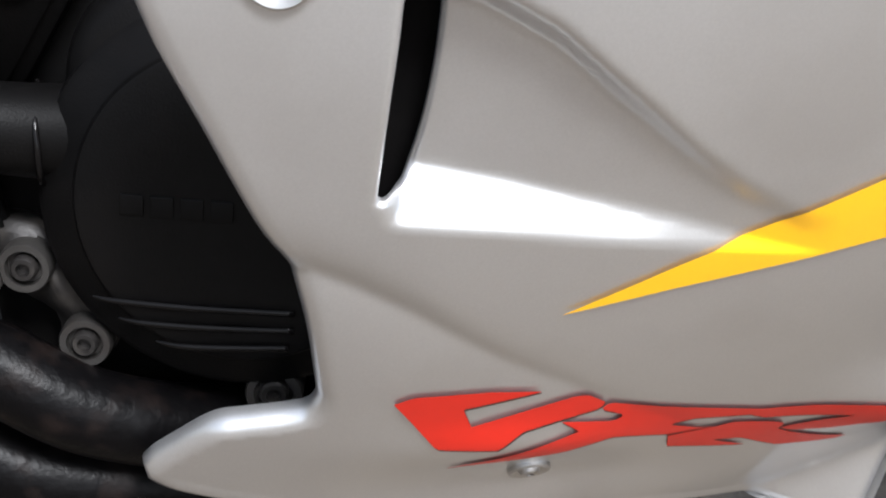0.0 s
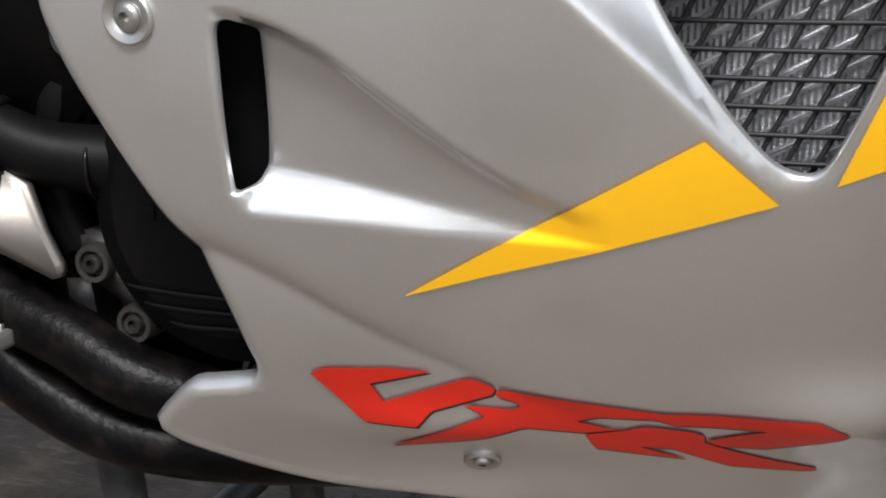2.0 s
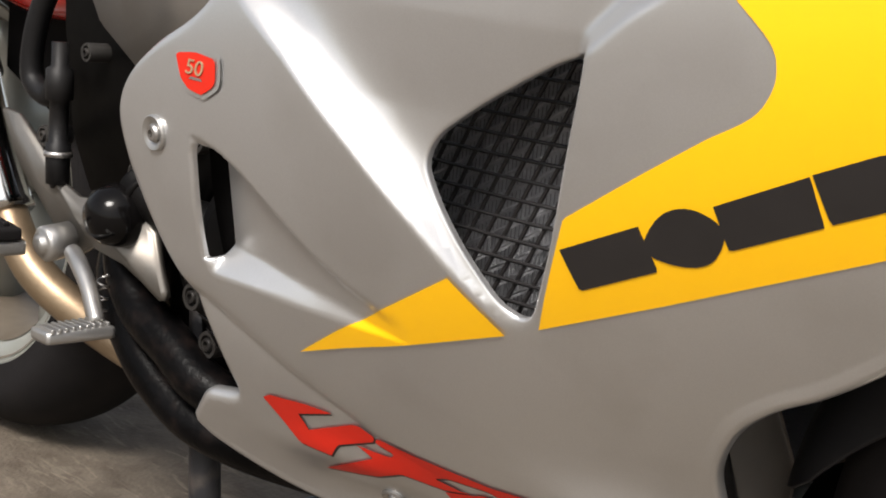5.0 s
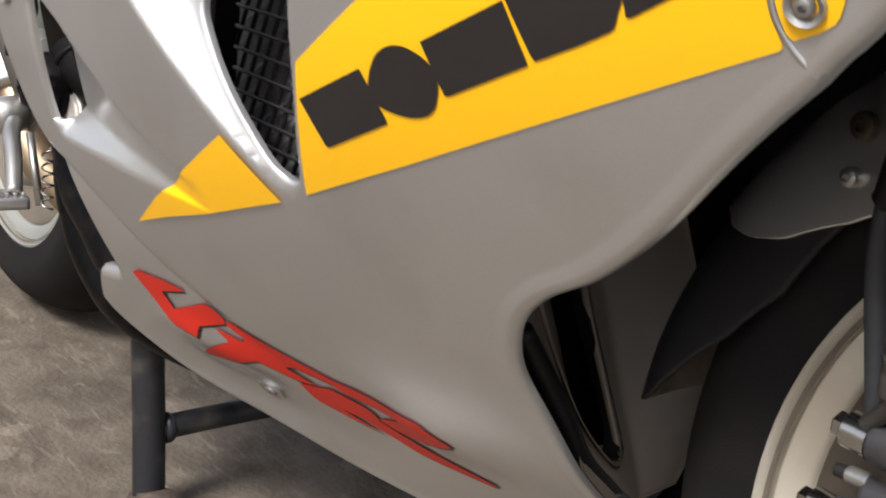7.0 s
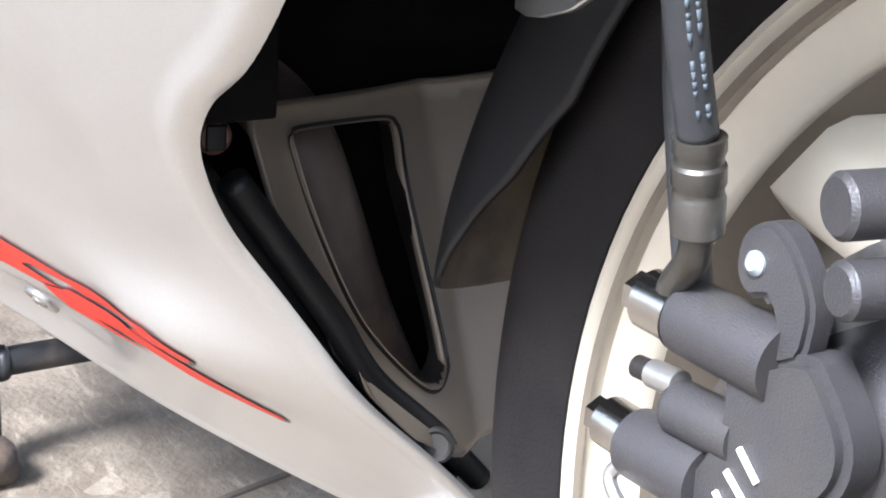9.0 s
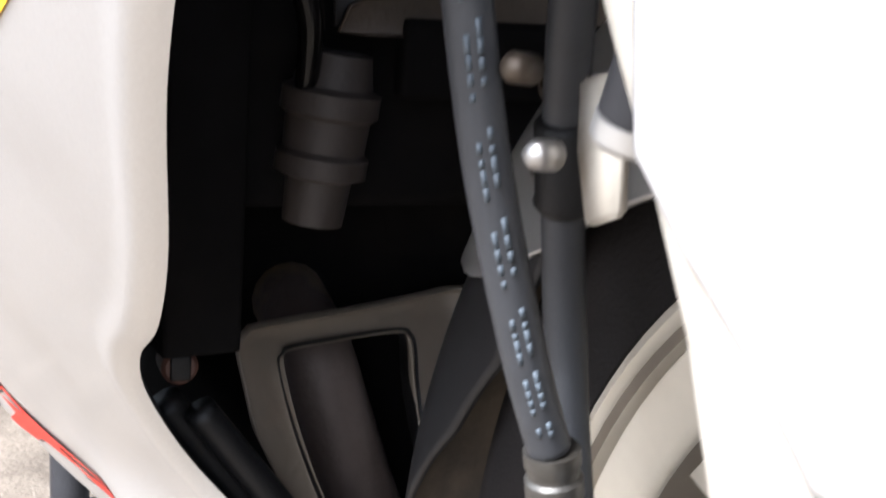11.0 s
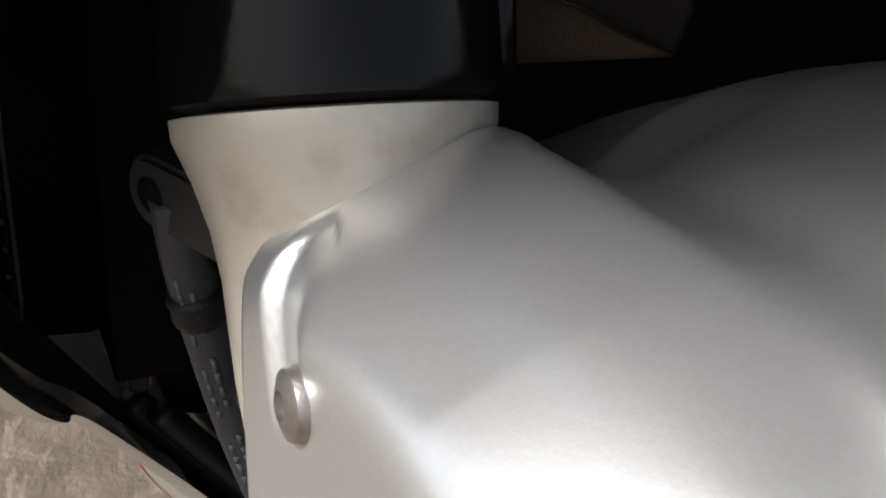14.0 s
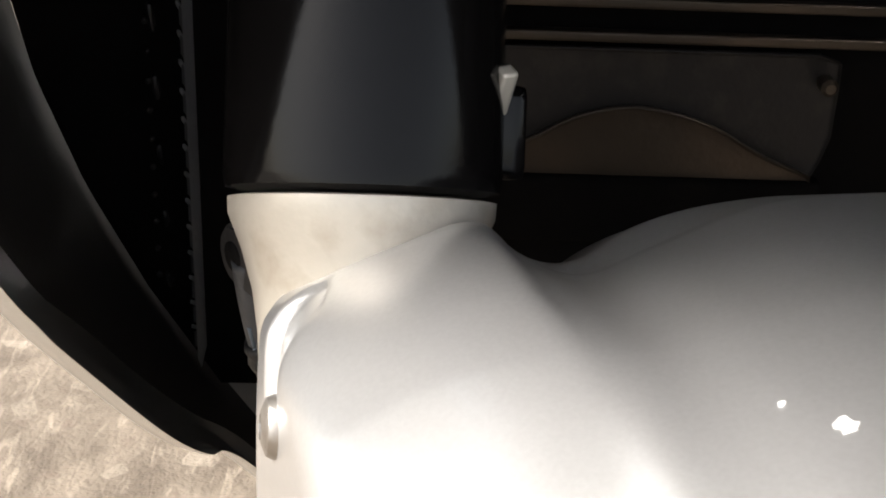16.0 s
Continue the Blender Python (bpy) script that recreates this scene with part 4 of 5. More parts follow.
front_wheel = wheel("front_wheel", (0.764, 0.0, 0.300), 0.300, 0.060, 0.224, 6, bike, RIM)
rear_rim_mat = mat("rim_silver", (0.36, 0.37, 0.34), 0.35, 0.5, 0.05, 200, 0.03, 600, 0.2, (0.4, 0.36, 0.3), 8, 0.4)
rear_wheel = wheel("rear_wheel", (-0.655, 0.0, 0.315), 0.315, 0.090, 0.226, 5, bike, rear_rim_mat)
disc = part("brake_disc", lathe([(0.148, -0.0025), (0.148, 0.0025), (0.118, 0.0025), (0.118, -0.0025)], (0.764, -0.066, 0.300), (0, 1, 0), 96, closed=True), STEEL, front_wheel, "steel brake disc")
sharp(disc)
part("disc_carrier", lathe([(0.12, -0.003), (0.12, 0.003), (0.05, 0.012), (0.05, 0.004)], (0.764, -0.066, 0.300), (0, 1, 0), 60, closed=True), BLACK, front_wheel)
part("swingarm", tube([(-0.655, 0.13, 0.315), (-0.50, 0.13, 0.32), (-0.30, 0.05, 0.36), (-0.18, 0.0, 0.38)], [0.04, 0.04, 0.05, 0.05], 14, 6), ALU, bike, "aluminium swingarm")

# ---- centre stand ----
FOOTRUST = mat("rusty_foot", (0.060, 0.046, 0.038), 0.7, 0.2, 0.3, 120, 0.4, 260, 0, (0.13, 0.085, 0.055), 40, 0.8)
stand = new("centre_stand")
stand.parent = bike
for s in (-1, 1):
    leg = part("leg", tube([(-0.112, s * 0.128, 0.31), (-0.098, s * 0.130, 0.20), (-0.085, s * 0.130, 0.10), (-0.074, s * 0.131, 0.012)], 0.0152, 18, 5), STANDMAT, stand, "black tubular stand leg")
    part("foot", plate([(-0.098, 0.0), (-0.044, 0.0), (-0.030, 0.005), (-0.027, 0.022), (-0.034, 0.036), (-0.056, 0.033), (-0.088, 0.020)], s * 0.131 - 0.017, 0.034, 0.003), FOOTRUST, leg, "rusty welded foot plate")
    part("weld", lathe([(0.0120, -0.004), (0.0150, -0.001), (0.0142, 0.004), (0.0120, 0.006)], (-0.084, s * 0.113, 0.082), (0, -s, 0), 20), STANDMAT, leg, "bead of weld")
part("crossbar", tube([(-0.084, -0.128, 0.082), (-0.084, 0.0, 0.086), (-0.084, 0.128, 0.082)], 0.0115, 16, 5), STANDMAT, stand)

# ---- fork ----
RAKE = Vector((-0.477, 0, 1)).normalized()


def on_fork(z, side=-1):
    """The middle of a fork leg at a height."""
    return Vector((0.678 + (0.612 - z) * 0.477, side * 0.111, z))


for s in (-1, 1):
    leg = part("fork_slider", lathe([(0.013, 0.0), (0.014, 0.004), (0.0125, 0.08), (0.0130, 0.111), (0.0160, 0.141), (0.0192, 0.163), (0.0218, 0.185), (0.0230, 0.2045), (0.0245, 0.2140), (0.0272, 0.2230), (0.0304, 0.2308), (0.0306, 0.2345), (0.028, 0.235)],
                                    on_fork(0.40, s), RAKE, 56), CREAM, bike, "cream-silver cast fork slider")
    sharp(leg, 50)
    part("axle_lug", tube([on_fork(0.42, s), on_fork(0.37, s) + Vector((-0.01, 0, 0)), Vector((0.768, s * 0.105, 0.30))], [0.024, 0.024, 0.026], 20, 6), CREAM, leg)
    cover = part("fork_cover", lathe([(0.028, 0.0), (0.0313, 0.001), (0.0318, 0.004), (0.0316, 0.05), (0.0313, 0.26), (0.028, 0.262)], on_fork(0.612, s) + RAKE * 0.0008, RAKE, 56), GLOSSBLACK, leg, "gloss black fork tube cover")
    sharp(cover, 50)
    part("cover_tab", block((0.012, 0.010, 0.022), pose(on_fork(0.627, s).x - 0.006, s * 0.111 + 0.0322 * (1 if s < 0 else -1), 0.6245, 0, -16, 0), 0.003), GLOSSBLACK, leg)
    tip, root = Vector((0.649, s * 0.142, 0.5835)), Vector((0.686, s * 0.117, 0.5835))
    run = (tip - root).normalized()
    side = Vector((0, 0, 1)).cross(run)
    m = Matrix((run, side, (0, 0, 1))).transposed().to_4x4()
    m.translation = tip
    arc = [(0.0085 * math.cos(v), 0.0085 * math.sin(v)) for v in np.linspace(-1.571, 1.571, 14)]
    lug = part("hose_lug", plate([(-0.045, -0.0085)] + arc + [(-0.045, 0.0085)], -0.0035, 0.007, 0.0012, 0, m=m), mat("lug_grey", (0.014, 0.013, 0.0135), 0.5, 0.1, 0.15, 100, 0.1, 400), leg, "flat grey hose lug with a bolt hole")
    sharp(lug, 40)
    # raised near-black disc stands in for the darkness of the bolt hole
    part("lug_hole_disc", lathe([(0.0040, -0.0040), (0.0040, 0.0040), (0.0001, 0.0040)], tip, side * (1 if s < 0 else -1), 20), SHADEBLACK, leg)
part("cover_clip", block((0.004, 0.004, 0.012), pose(0.674, -0.0805, 0.6375, 0, 20, 30), 0.001), CREAM, bike)

# ---- front mudguard ----
HUB = Vector((0.764, 0.0, 0.300))


def guard_profile(pod, low, crown=0.338, n=60, ridge=1.0):
    """Half a cross-section (y, r) from the crown out and down the side; pod swells it round the fork."""
    slim = [(0.0, crown), (0.02, crown - 0.001), (0.04, crown - 0.005), (0.055, crown - 0.012), (0.066, crown - 0.022), (0.0725, crown - 0.034), (0.0750, crown - 0.044),
            (0.0765, crown - 0.056), (0.0772, crown - 0.068), (0.0776, crown - 0.080), (0.0778, crown - 0.094), (0.078, 0.15)]
    wide = [(0.0, crown), (0.026, crown - 0.003), (0.048, crown - 0.013), (0.064, crown - 0.0200), (0.0775, crown - 0.0152), (0.0865, crown - 0.0085),
            (0.104, crown - 0.0135), (0.1195, crown - 0.0205), (0.1300, crown - 0.0285), (0.1330, crown - 0.042), (0.1330, crown - 0.09), (0.131, 0.15)]
    # the ridge of the pod runs inwards towards the front
    top = 0.0865 * ridge
    for i in range(1, 6):
        y, r = wide[i]
        wide[i] = (y * ridge, crown - 0.012 * (i / 5) ** 2 + (r - crown + 0.012 * (i / 5) ** 2) * ridge ** 2)
    for i in (6, 7):
        y, r = wide[i]
        wide[i] = (top + (0.1300 - top) * (y - 0.0865) / 0.0435, r)
    P = catmull([((1 - pod) * a + pod * c, (1 - pod) * b + pod * d) for (a, b), (c, d) in zip(slim, wide)], 6, False)
    k = int(np.argmax(P[:, 1] < low)) if (P[:, 1] < low).any() else len(P) - 1
    k = max(k, 2)
    u = np.clip((P[k - 1][1] - low) / (P[k - 1][1] - P[k][1] + 1e-9), 0, 1)
    P = np.vstack([P[:k], P[k - 1] + (P[k] - P[k - 1]) * u])
    s = np.r_[0, np.cumsum(np.hypot(*np.diff(P, axis=0).T))]
    v = np.linspace(0, s[-1], n)
    return np.stack([np.interp(v, s, P[:, 0]), np.interp(v, s, P[:, 1])], 1)


SLOT_A, SLOT_B = np.array((0.7090, 0.6050)), np.array((0.7225, 0.5760))


def slot_place(x, z):
    """How far down the scoop a point lies, and how far forwards of its rear wall."""
    d = (SLOT_B - SLOT_A) / np.hypot(*(SLOT_B - SLOT_A))
    q = np.array((x, z)) - SLOT_A
    return float(q @ d), float(-q[0] * d[1] + q[1] * d[0])


def guard(rows, n=60, groove=False, shrink=0.0):
    """A shell over the wheel: rows of (angle, pod, low, crown)."""
    bm = bmesh.new()
    lines = []
    for ang, pod, low, crown in rows:
        half = [(max(0.0, y - shrink), r) for y, r in guard_profile(pod, low, crown, n, float(np.interp(ang, [55, 70, 80, 88, 94, 99], [0.42, 0.52, 0.66, 0.82, 0.94, 1.0])))]
        full = [(-y, r) for y, r in half[::-1]] + half[1:]
        d = Vector((math.cos(radians(ang)), 0, math.sin(radians(ang))))
        line = []
        for y, r in full:
            p = HUB + d * r + Vector((0, y, 0))
            if groove and abs(y) > 0.098:
                # scoop round the side screw: steep rear wall, floor that runs out forwards
                run, off = slot_place(p.x, p.z)
                deep = ease(off / 0.0018) * (1 - ease((off - 0.0030) / 0.014)) * ease((0.0345 - run) / 0.006) * ease((abs(y) - 0.1165) / 0.0025)
                p.y -= math.copysign(0.0029, y) * float(deep)
            line.append(bm.verts.new(p))
        lines.append(line)
    for la, lb in zip(lines, lines[1:]):
        for i in range(len(la) - 1):
            bm.faces.new((la[i], la[i + 1], lb[i + 1], lb[i]))
    bmesh.ops.recalc_face_normals(bm, faces=bm.faces)
    return bm


rows = []
for ang in np.r_[np.linspace(12, 84, 37), np.linspace(84.4, 105, 90), np.linspace(106, 150.5, 40)]:
    pod = 0.99 * float(np.clip((ang - 40) / 61.5, 0, 1)) ** 1.45 if ang < 101.5 else float(np.interp(ang, [101.5, 104.5], [0.99, 0.0]))
    low = float(np.interp(ang, [12, 40, 70, 85, 91.6, 98.8, 103.5, 115, 127, 135.6, 144.2, 147.8, 149.6, 150.6], [0.30, 0.265, 0.20, 0.180, 0.183, 0.2155, 0.245, 0.232, 0.242, 0.2503, 0.2664, 0.2813, 0.298, 0.316]))
    rows.append((float(ang), pod, low, float(np.interp(ang, [90, 100, 110, 120, 135, 152], [0.338, 0.334, 0.322, 0.318, 0.322, 0.326]))))
mudguard = part("front_mudguard", guard(rows, 130, True), SILVER, bike, "metallic silver front mudguard")
sol = mudguard.modifiers.new("thickness", "SOLIDIFY")
sol.thickness, sol.offset = 0.003, -1
PRIMER = mat("white_primer", (0.58, 0.57, 0.56), 0.6, 0, 0.05, 200)
for k, (p, up, w) in enumerate((((0.797, -0.0369, 0.6296), (0.082, -0.338, 0.938), 0.0024), ((0.7878, -0.0437, 0.6275), (0.055, -0.422, 0.905), 0.0010))):
    rnd = random.Random(k + 3)
    turn = Vector(up).to_track_quat("Z", "Y").to_matrix()
    rim = [(w * rnd.uniform(0.5, 1.2) * math.cos(v), 0.8 * w * rnd.uniform(0.5, 1.2) * math.sin(v)) for v in np.linspace(0, 5.8, 13)]
    chip = bmesh.new()
    chip.faces.new([chip.verts.new(turn @ Vector((u, v, 0.0003)) + Vector(p)) for u, v in rim])
    part("paint_chip", chip, PRIMER, mudguard, "white chipped paint spot")
rows = []
for ang in np.r_[np.linspace(122, 168, 30), np.linspace(169, 176.5, 16)]:
    low = float(np.interp(ang, [122, 136, 149, 159, 168, 172.5, 175, 176.5], [0.25, 0.2525, 0.2476, 0.260, 0.284, 0.298, 0.312, 0.326]))
    rows.append((float(ang), 0.0, low, float(np.interp(ang, [122, 135, 152, 168, 177], [0.312, 0.317, 0.322, 0.328, 0.329]))))
flap = part("mudguard_flap", guard(rows, 40, False, 0.0025), PLASTIC, bike, "black plastic mudguard extension")
flap.data.materials.append(FLAPDUST)
sol = flap.modifiers.new("thickness", "SOLIDIFY")
sol.thickness, sol.offset, sol.material_offset = 0.003, -1, 1


def guard_bolt(p, n, r, m=STEEL):
    b = part("screw", lathe([(r, -0.002), (r, 0.0015), (r * 0.9, 0.003), (r * 0.45, 0.0042), (r * 0.40, 0.0042), (r * 0.38, 0.002), (0.0001, 0.002)], p, n, 28), m, mudguard, "dome head screw")
    sharp(b)


guard_bolt((0.7310, -0.1248, 0.5845), (0.18, -1, 0.08), 0.0066)
guard_bolt((0.582, -0.0785, 0.497), (0, -1, 0), 0.005)
guard_bolt((0.584, -0.0785, 0.522), (0, -1, 0), 0.007, TANMETAL)
# ---- caliper ----
PIN = mat("plated_pin", (0.50, 0.49, 0.47), 0.2, 1.0, 0.08, 200, 0.05, 600, 0, (0.25, 0.22, 0.19), 50, 0.5)
caliper = part("brake_caliper", plate([(0.6655, 0.386), (0.6522, 0.3762), (0.6518, 0.3657), (0.6496, 0.3555), (0.6419, 0.3415), (0.6355, 0.3275), (0.6253, 0.3009), (0.634, 0.288), (0.660, 0.296),
                                       (0.6762, 0.323), (0.6783, 0.336), (0.6852, 0.347), (0.6953, 0.3614), (0.6955, 0.375), (0.6853, 0.388), (0.6787, 0.3917)], -0.0905, 0.016, 0.003, 3), CALIPER, bike, "grey cast brake caliper with white lettering")
sharp(caliper, 40)
part("inner_half", plate([(0.662, 0.384), (0.650, 0.35), (0.640, 0.31), (0.66, 0.296), (0.70, 0.34), (0.715, 0.385), (0.70, 0.41), (0.682, 0.40)], -0.074, 0.06, 0.004, 3), CALIPER, caliper)


def stub(name, a, b, r, material, parent=caliper, seg=28, bevel=0.0015):
    a, b = Vector(a), Vector(b)
    d = (b - a).length
    o = part(name, lathe([(r, 0.0), (r, d - bevel), (r - bevel, d), (r * 0.3, d), (0.0001, d)], a, b - a, seg), material, parent)
    sharp(o)
    return o


for (x0, z0), (x1, z1), r in (((0.6285, 0.3835), (0.668, 0.384), 0.0112), ((0.6145, 0.3375), (0.648, 0.340), 0.0112), ((0.6290, 0.3560), (0.658, 0.358), 0.0082)):
    o = part("cylinder", lathe([(r * 0.86, 0.0), (r * 0.97, 0.0012), (r, 0.003), (r, x1 - x0)], (x0, -0.0840, z0), (x1 - x0, 0, z1 - z0), 32), CALIPER, caliper)
    sharp(o)
for (x0, z0), r in (((0.6125, 0.3832), 0.0094), ((0.6010, 0.3388), 0.0084)):
    collar = stub("pin_collar", (x0 + 0.017, -0.0845, z0), (x0, -0.0845, z0), r, PIN)
    stub("hex_end", (x0 + 0.002, -0.0845, z0), (x0 - 0.0065, -0.0845, z0), r * 0.72, PIN, collar, seg=6)
    part("seal_ring", lathe([(r * 1.02, 0.0), (r * 1.10, 0.0008), (r * 1.02, 0.0016)], (x0 + 0.0155, -0.0845, z0), (1, 0, 0), 28), BLACK, collar)
stub("bleed_nipple", (0.630, -0.084, 0.3625), (0.6165, -0.084, 0.3612), 0.0044, STEEL)
stub("nipple_cap", (0.6185, -0.084, 0.3615), (0.6095, -0.084, 0.3605), 0.0036, BLACK)
part("pad_clip", tube([(0.617, -0.088, 0.333), (0.6119, -0.090, 0.3265), (0.6160, -0.091, 0.3215), (0.6252, -0.091, 0.3175)], 0.0024, 8, 6), STEEL, caliper)
arm = part("lug_arm", plate([(0.6476, 0.4066), (0.6482, 0.413), (0.6518, 0.4177), (0.658, 0.4205), (0.6639, 0.4191), (0.6705, 0.4130), (0.676, 0.4041), (0.6765, 0.396), (0.6745, 0.388), (0.664, 0.3835),
                             (0.6643, 0.3905), (0.6643, 0.3955), (0.6604, 0.4005), (0.6550, 0.3985), (0.6500, 0.4010)], -0.0885, 0.010, 0.0018, 2), CALIPER, caliper)
sharp(arm, 40)
stub("lug_bolt", (0.6560, -0.084, 0.4088), (0.6558, -0.0908, 0.4088), 0.0034, mat("pale_zinc", (0.36, 0.40, 0.43), 0.4, 0.6, 0.05, 200), arm)
stub("hose_boss", (0.690, -0.070, 0.434), (0.683, -0.094, 0.4325), 0.0085, CALIPER)
stub("mount_bolt", (0.694, -0.07, 0.414), (0.688, -0.094, 0.413), 0.0075, CALIPER)
for i in range(6):
    u = i / 5
    part("name_bar", block((0.0020, 0.0010, 0.0105), pose(0.6510 + 0.0155 * u, -0.0910, 0.3160 + 0.0400 * u, 0, 124 + 5 * (i % 2), 0), 0.0003), WHITE, caliper)

# ---- brake lines ----
CRIMP = mat("dull_crimp", (0.085, 0.080, 0.072), 0.4, 0.7, 0.15, 200, 0.1, 500, 0, (0.05, 0.04, 0.03), 60, 0.6)
hose_pts = [(0.651, -0.140, 0.583), (0.649, -0.137, 0.560), (0.646, -0.126, 0.512), (0.643, -0.111, 0.466), (0.6405, -0.1005, 0.440)]
hose = part("brake_hose", tube(hose_pts, 0.0056, 14, 10), HOSE, bike, "black rubber brake hose with printed line")
hp = catmull(hose_pts, 14, False)
for row, (ox, oy) in enumerate(((0.0046, -0.0030), (0.0056, -0.0004))):
    k = 13 + row
    while k < len(hp) - 5:
        p, q = Vector(hp[k]), Vector(hp[k + 1])
        lean = (q - p).to_track_quat("Z", "Y").to_matrix().to_4x4()
        size = (0.0010, 0.0012, 0.0016 + 0.0008 * ((k * 7 + row * 3) % 4))
        part("print_bar", block(size, Matrix.Translation(p + Vector((ox, oy, 0))) @ lean, 0), PALEBLUE, hose)
        k += 1 if (k + row) % 6 else 3
part("hose_clamp", lathe([(0.0066, -0.003), (0.0072, -0.001), (0.0066, 0.001), (0.0072, 0.003), (0.0066, 0.005)], (0.6483, -0.1355, 0.554), (0.05, -0.22, 1), 20), BLACK, hose)
crimp = part("hose_crimp", lathe([(0.0066, 0.0), (0.0074, 0.001), (0.0074, 0.011), (0.0068, 0.012), (0.0068, 0.014), (0.0074, 0.015), (0.0074, 0.020), (0.0066, 0.021), (0.0066, 0.023), (0.0072, 0.024), (0.0072, 0.028)], (0.6385, -0.0940, 0.412), (0.06, -0.20, 1), 24), CRIMP, hose, "crimped steel hose end")
sharp(crimp)
part("hose_pipe", tube([(0.6385, -0.0940, 0.414), (0.636, -0.092, 0.404), (0.627, -0.088, 0.394), (0.622, -0.086, 0.386)], 0.0048, 12, 6), CRIMP, hose)
hose2 = part("brake_hose", tube([(0.664, -0.114, 0.590), (0.640, -0.105, 0.556), (0.618, -0.093, 0.518), (0.609, -0.085, 0.480), (0.610, -0.082, 0.454), (0.615, -0.081, 0.430), (0.620, -0.078, 0.400), (0.624, -0.074, 0.375)], 0.0058, 14, 8), HOSE, bike, "black rubber brake hose")
part("grommet", lathe([(0.0064, -0.012), (0.0080, -0.010), (0.0078, 0.010), (0.0084, 0.012), (0.0064, 0.015)], (0.6145, -0.0900, 0.506), (-0.3, 0.25, -1), 20), BLACK, hose2, "ribbed rubber grommet")
part("hose_bracket", plate([(0.651, 0.531), (0.668, 0.535), (0.672, 0.505), (0.660, 0.500), (0.653, 0.515)], -0.108, 0.004, 0.001), CREAM, bike, "cream hose bracket")
stub("reflector_barrel", (0.704, -0.1165, 0.560), (0.694, -0.1180, 0.528), 0.0076, PLASTIC, bike)
stub("reflector_collar", (0.6942, -0.1179, 0.529), (0.6925, -0.1181, 0.5235), 0.0080, ALU, bike)
stub("reflector_sleeve", (0.710, -0.1145, 0.585), (0.703, -0.1165, 0.556), 0.0084, BLACK, bike)
for p, m in (((0.655, -0.121, 0.533), TANMETAL), ((0.657, -0.115, 0.515), STEEL), ((0.664, -0.118, 0.572), STEEL)):
    part("small_bolt", lathe([(0.0035, 0), (0.0035, 0.006), (0.002, 0.008), (0.0001, 0.008)], p, (0.3, -0.9, 0.1), 12), m, bike)


# ---- behind the front wheel ----
def cross_sheet(outline, holes, fn, step, **kw):
    """A sheet over (y, z), its depth along x."""
    bm = sheet(outline, holes, fn, step, **kw)
    for v in bm.verts:
        v.co = Vector((v.co.y, v.co.x, v.co.z))
    bmesh.ops.recalc_face_normals(bm, faces=bm.faces)
    return bm


def cowl_fn(y, z):
    return np.asarray(0.389 - 0.60 * (np.minimum(y, 0.0) + 0.095) - 0.52 * (z - 0.382))


cowl = part("lower_cowl", cross_sheet(np.vstack([catmull([(-0.117, 0.386), (-0.113, 0.3895), (-0.10, 0.3890), (-0.05, 0.3855), (0.003, 0.3835), (0.048, 0.386), (0.085, 0.390)], 4, False),
                                                 np.array([(0.085, 0.28), (0.03, 0.235), (-0.020, 0.230), (-0.050, 0.250)]), catmull([(-0.071, 0.272), (-0.089, 0.309), (-0.111, 0.354)], 4, False)]),
                                      [catmull([(-0.102, 0.376), (-0.0995, 0.381), (-0.094, 0.3830), (-0.058, 0.3800), (-0.031, 0.3765), (-0.0245, 0.373), (-0.022, 0.366), (-0.0225, 0.342), (-0.016, 0.275), (-0.0185, 0.262),
                                                (-0.030, 0.258), (-0.044, 0.266), (-0.068, 0.290), (-0.083, 0.313), (-0.096, 0.348)], 4)],
                                      cowl_fn, 0.006, lip=0.003, back=-0.008, hole_lip=0.003), COWLCREAM, bike, "cream inner cowl with a rounded opening")
HOLE = catmull([(-0.102, 0.376), (-0.0995, 0.381), (-0.094, 0.3830), (-0.058, 0.3800), (-0.031, 0.3765), (-0.0245, 0.373), (-0.022, 0.366), (-0.0225, 0.342), (-0.016, 0.275), (-0.0185, 0.262),
                (-0.030, 0.258), (-0.044, 0.266), (-0.068, 0.290), (-0.083, 0.313), (-0.096, 0.348)], 4)
band = bmesh.new()
hole_c = HOLE.mean(0)
rings = []
for inn, back in ((0.0006, 0.0022), (0.0030, 0.0012), (0.0034, -0.004), (0.0036, -0.016)):
    ring = []
    for q in HOLE:
        d = (hole_c - q) / np.hypot(*(hole_c - q))
        w = q + d * inn
        ring.append(band.verts.new((float(cowl_fn(q[0], q[1])) + back, w[0], w[1])))
    rings.append(ring)
for ra, rb in zip(rings, rings[1:]):
    for i in range(len(ra)):
        band.faces.new((ra[i], ra[(i + 1) % len(ra)], rb[(i + 1) % len(ra)], rb[i]))
bmesh.ops.recalc_face_normals(band, faces=band.faces)
part("opening_trim", band, BLACK, cowl, "black rubber edge trim")
for off, xo, r in ((0.024, 0.0, 0.0065), (0.016, -0.010, 0.0080)):
    path = [(x + xo, float(base_y(x + xo, z)) + off + 0.004, z) for x, z in ((0.437, 0.375), (0.434, 0.345), (0.430, 0.310), (0.424, 0.275), (0.418, 0.24), (0.410, 0.205))]
    part("drain_tube", tube(path, r, 12, 6), BLACK, bike, "black drain tube")
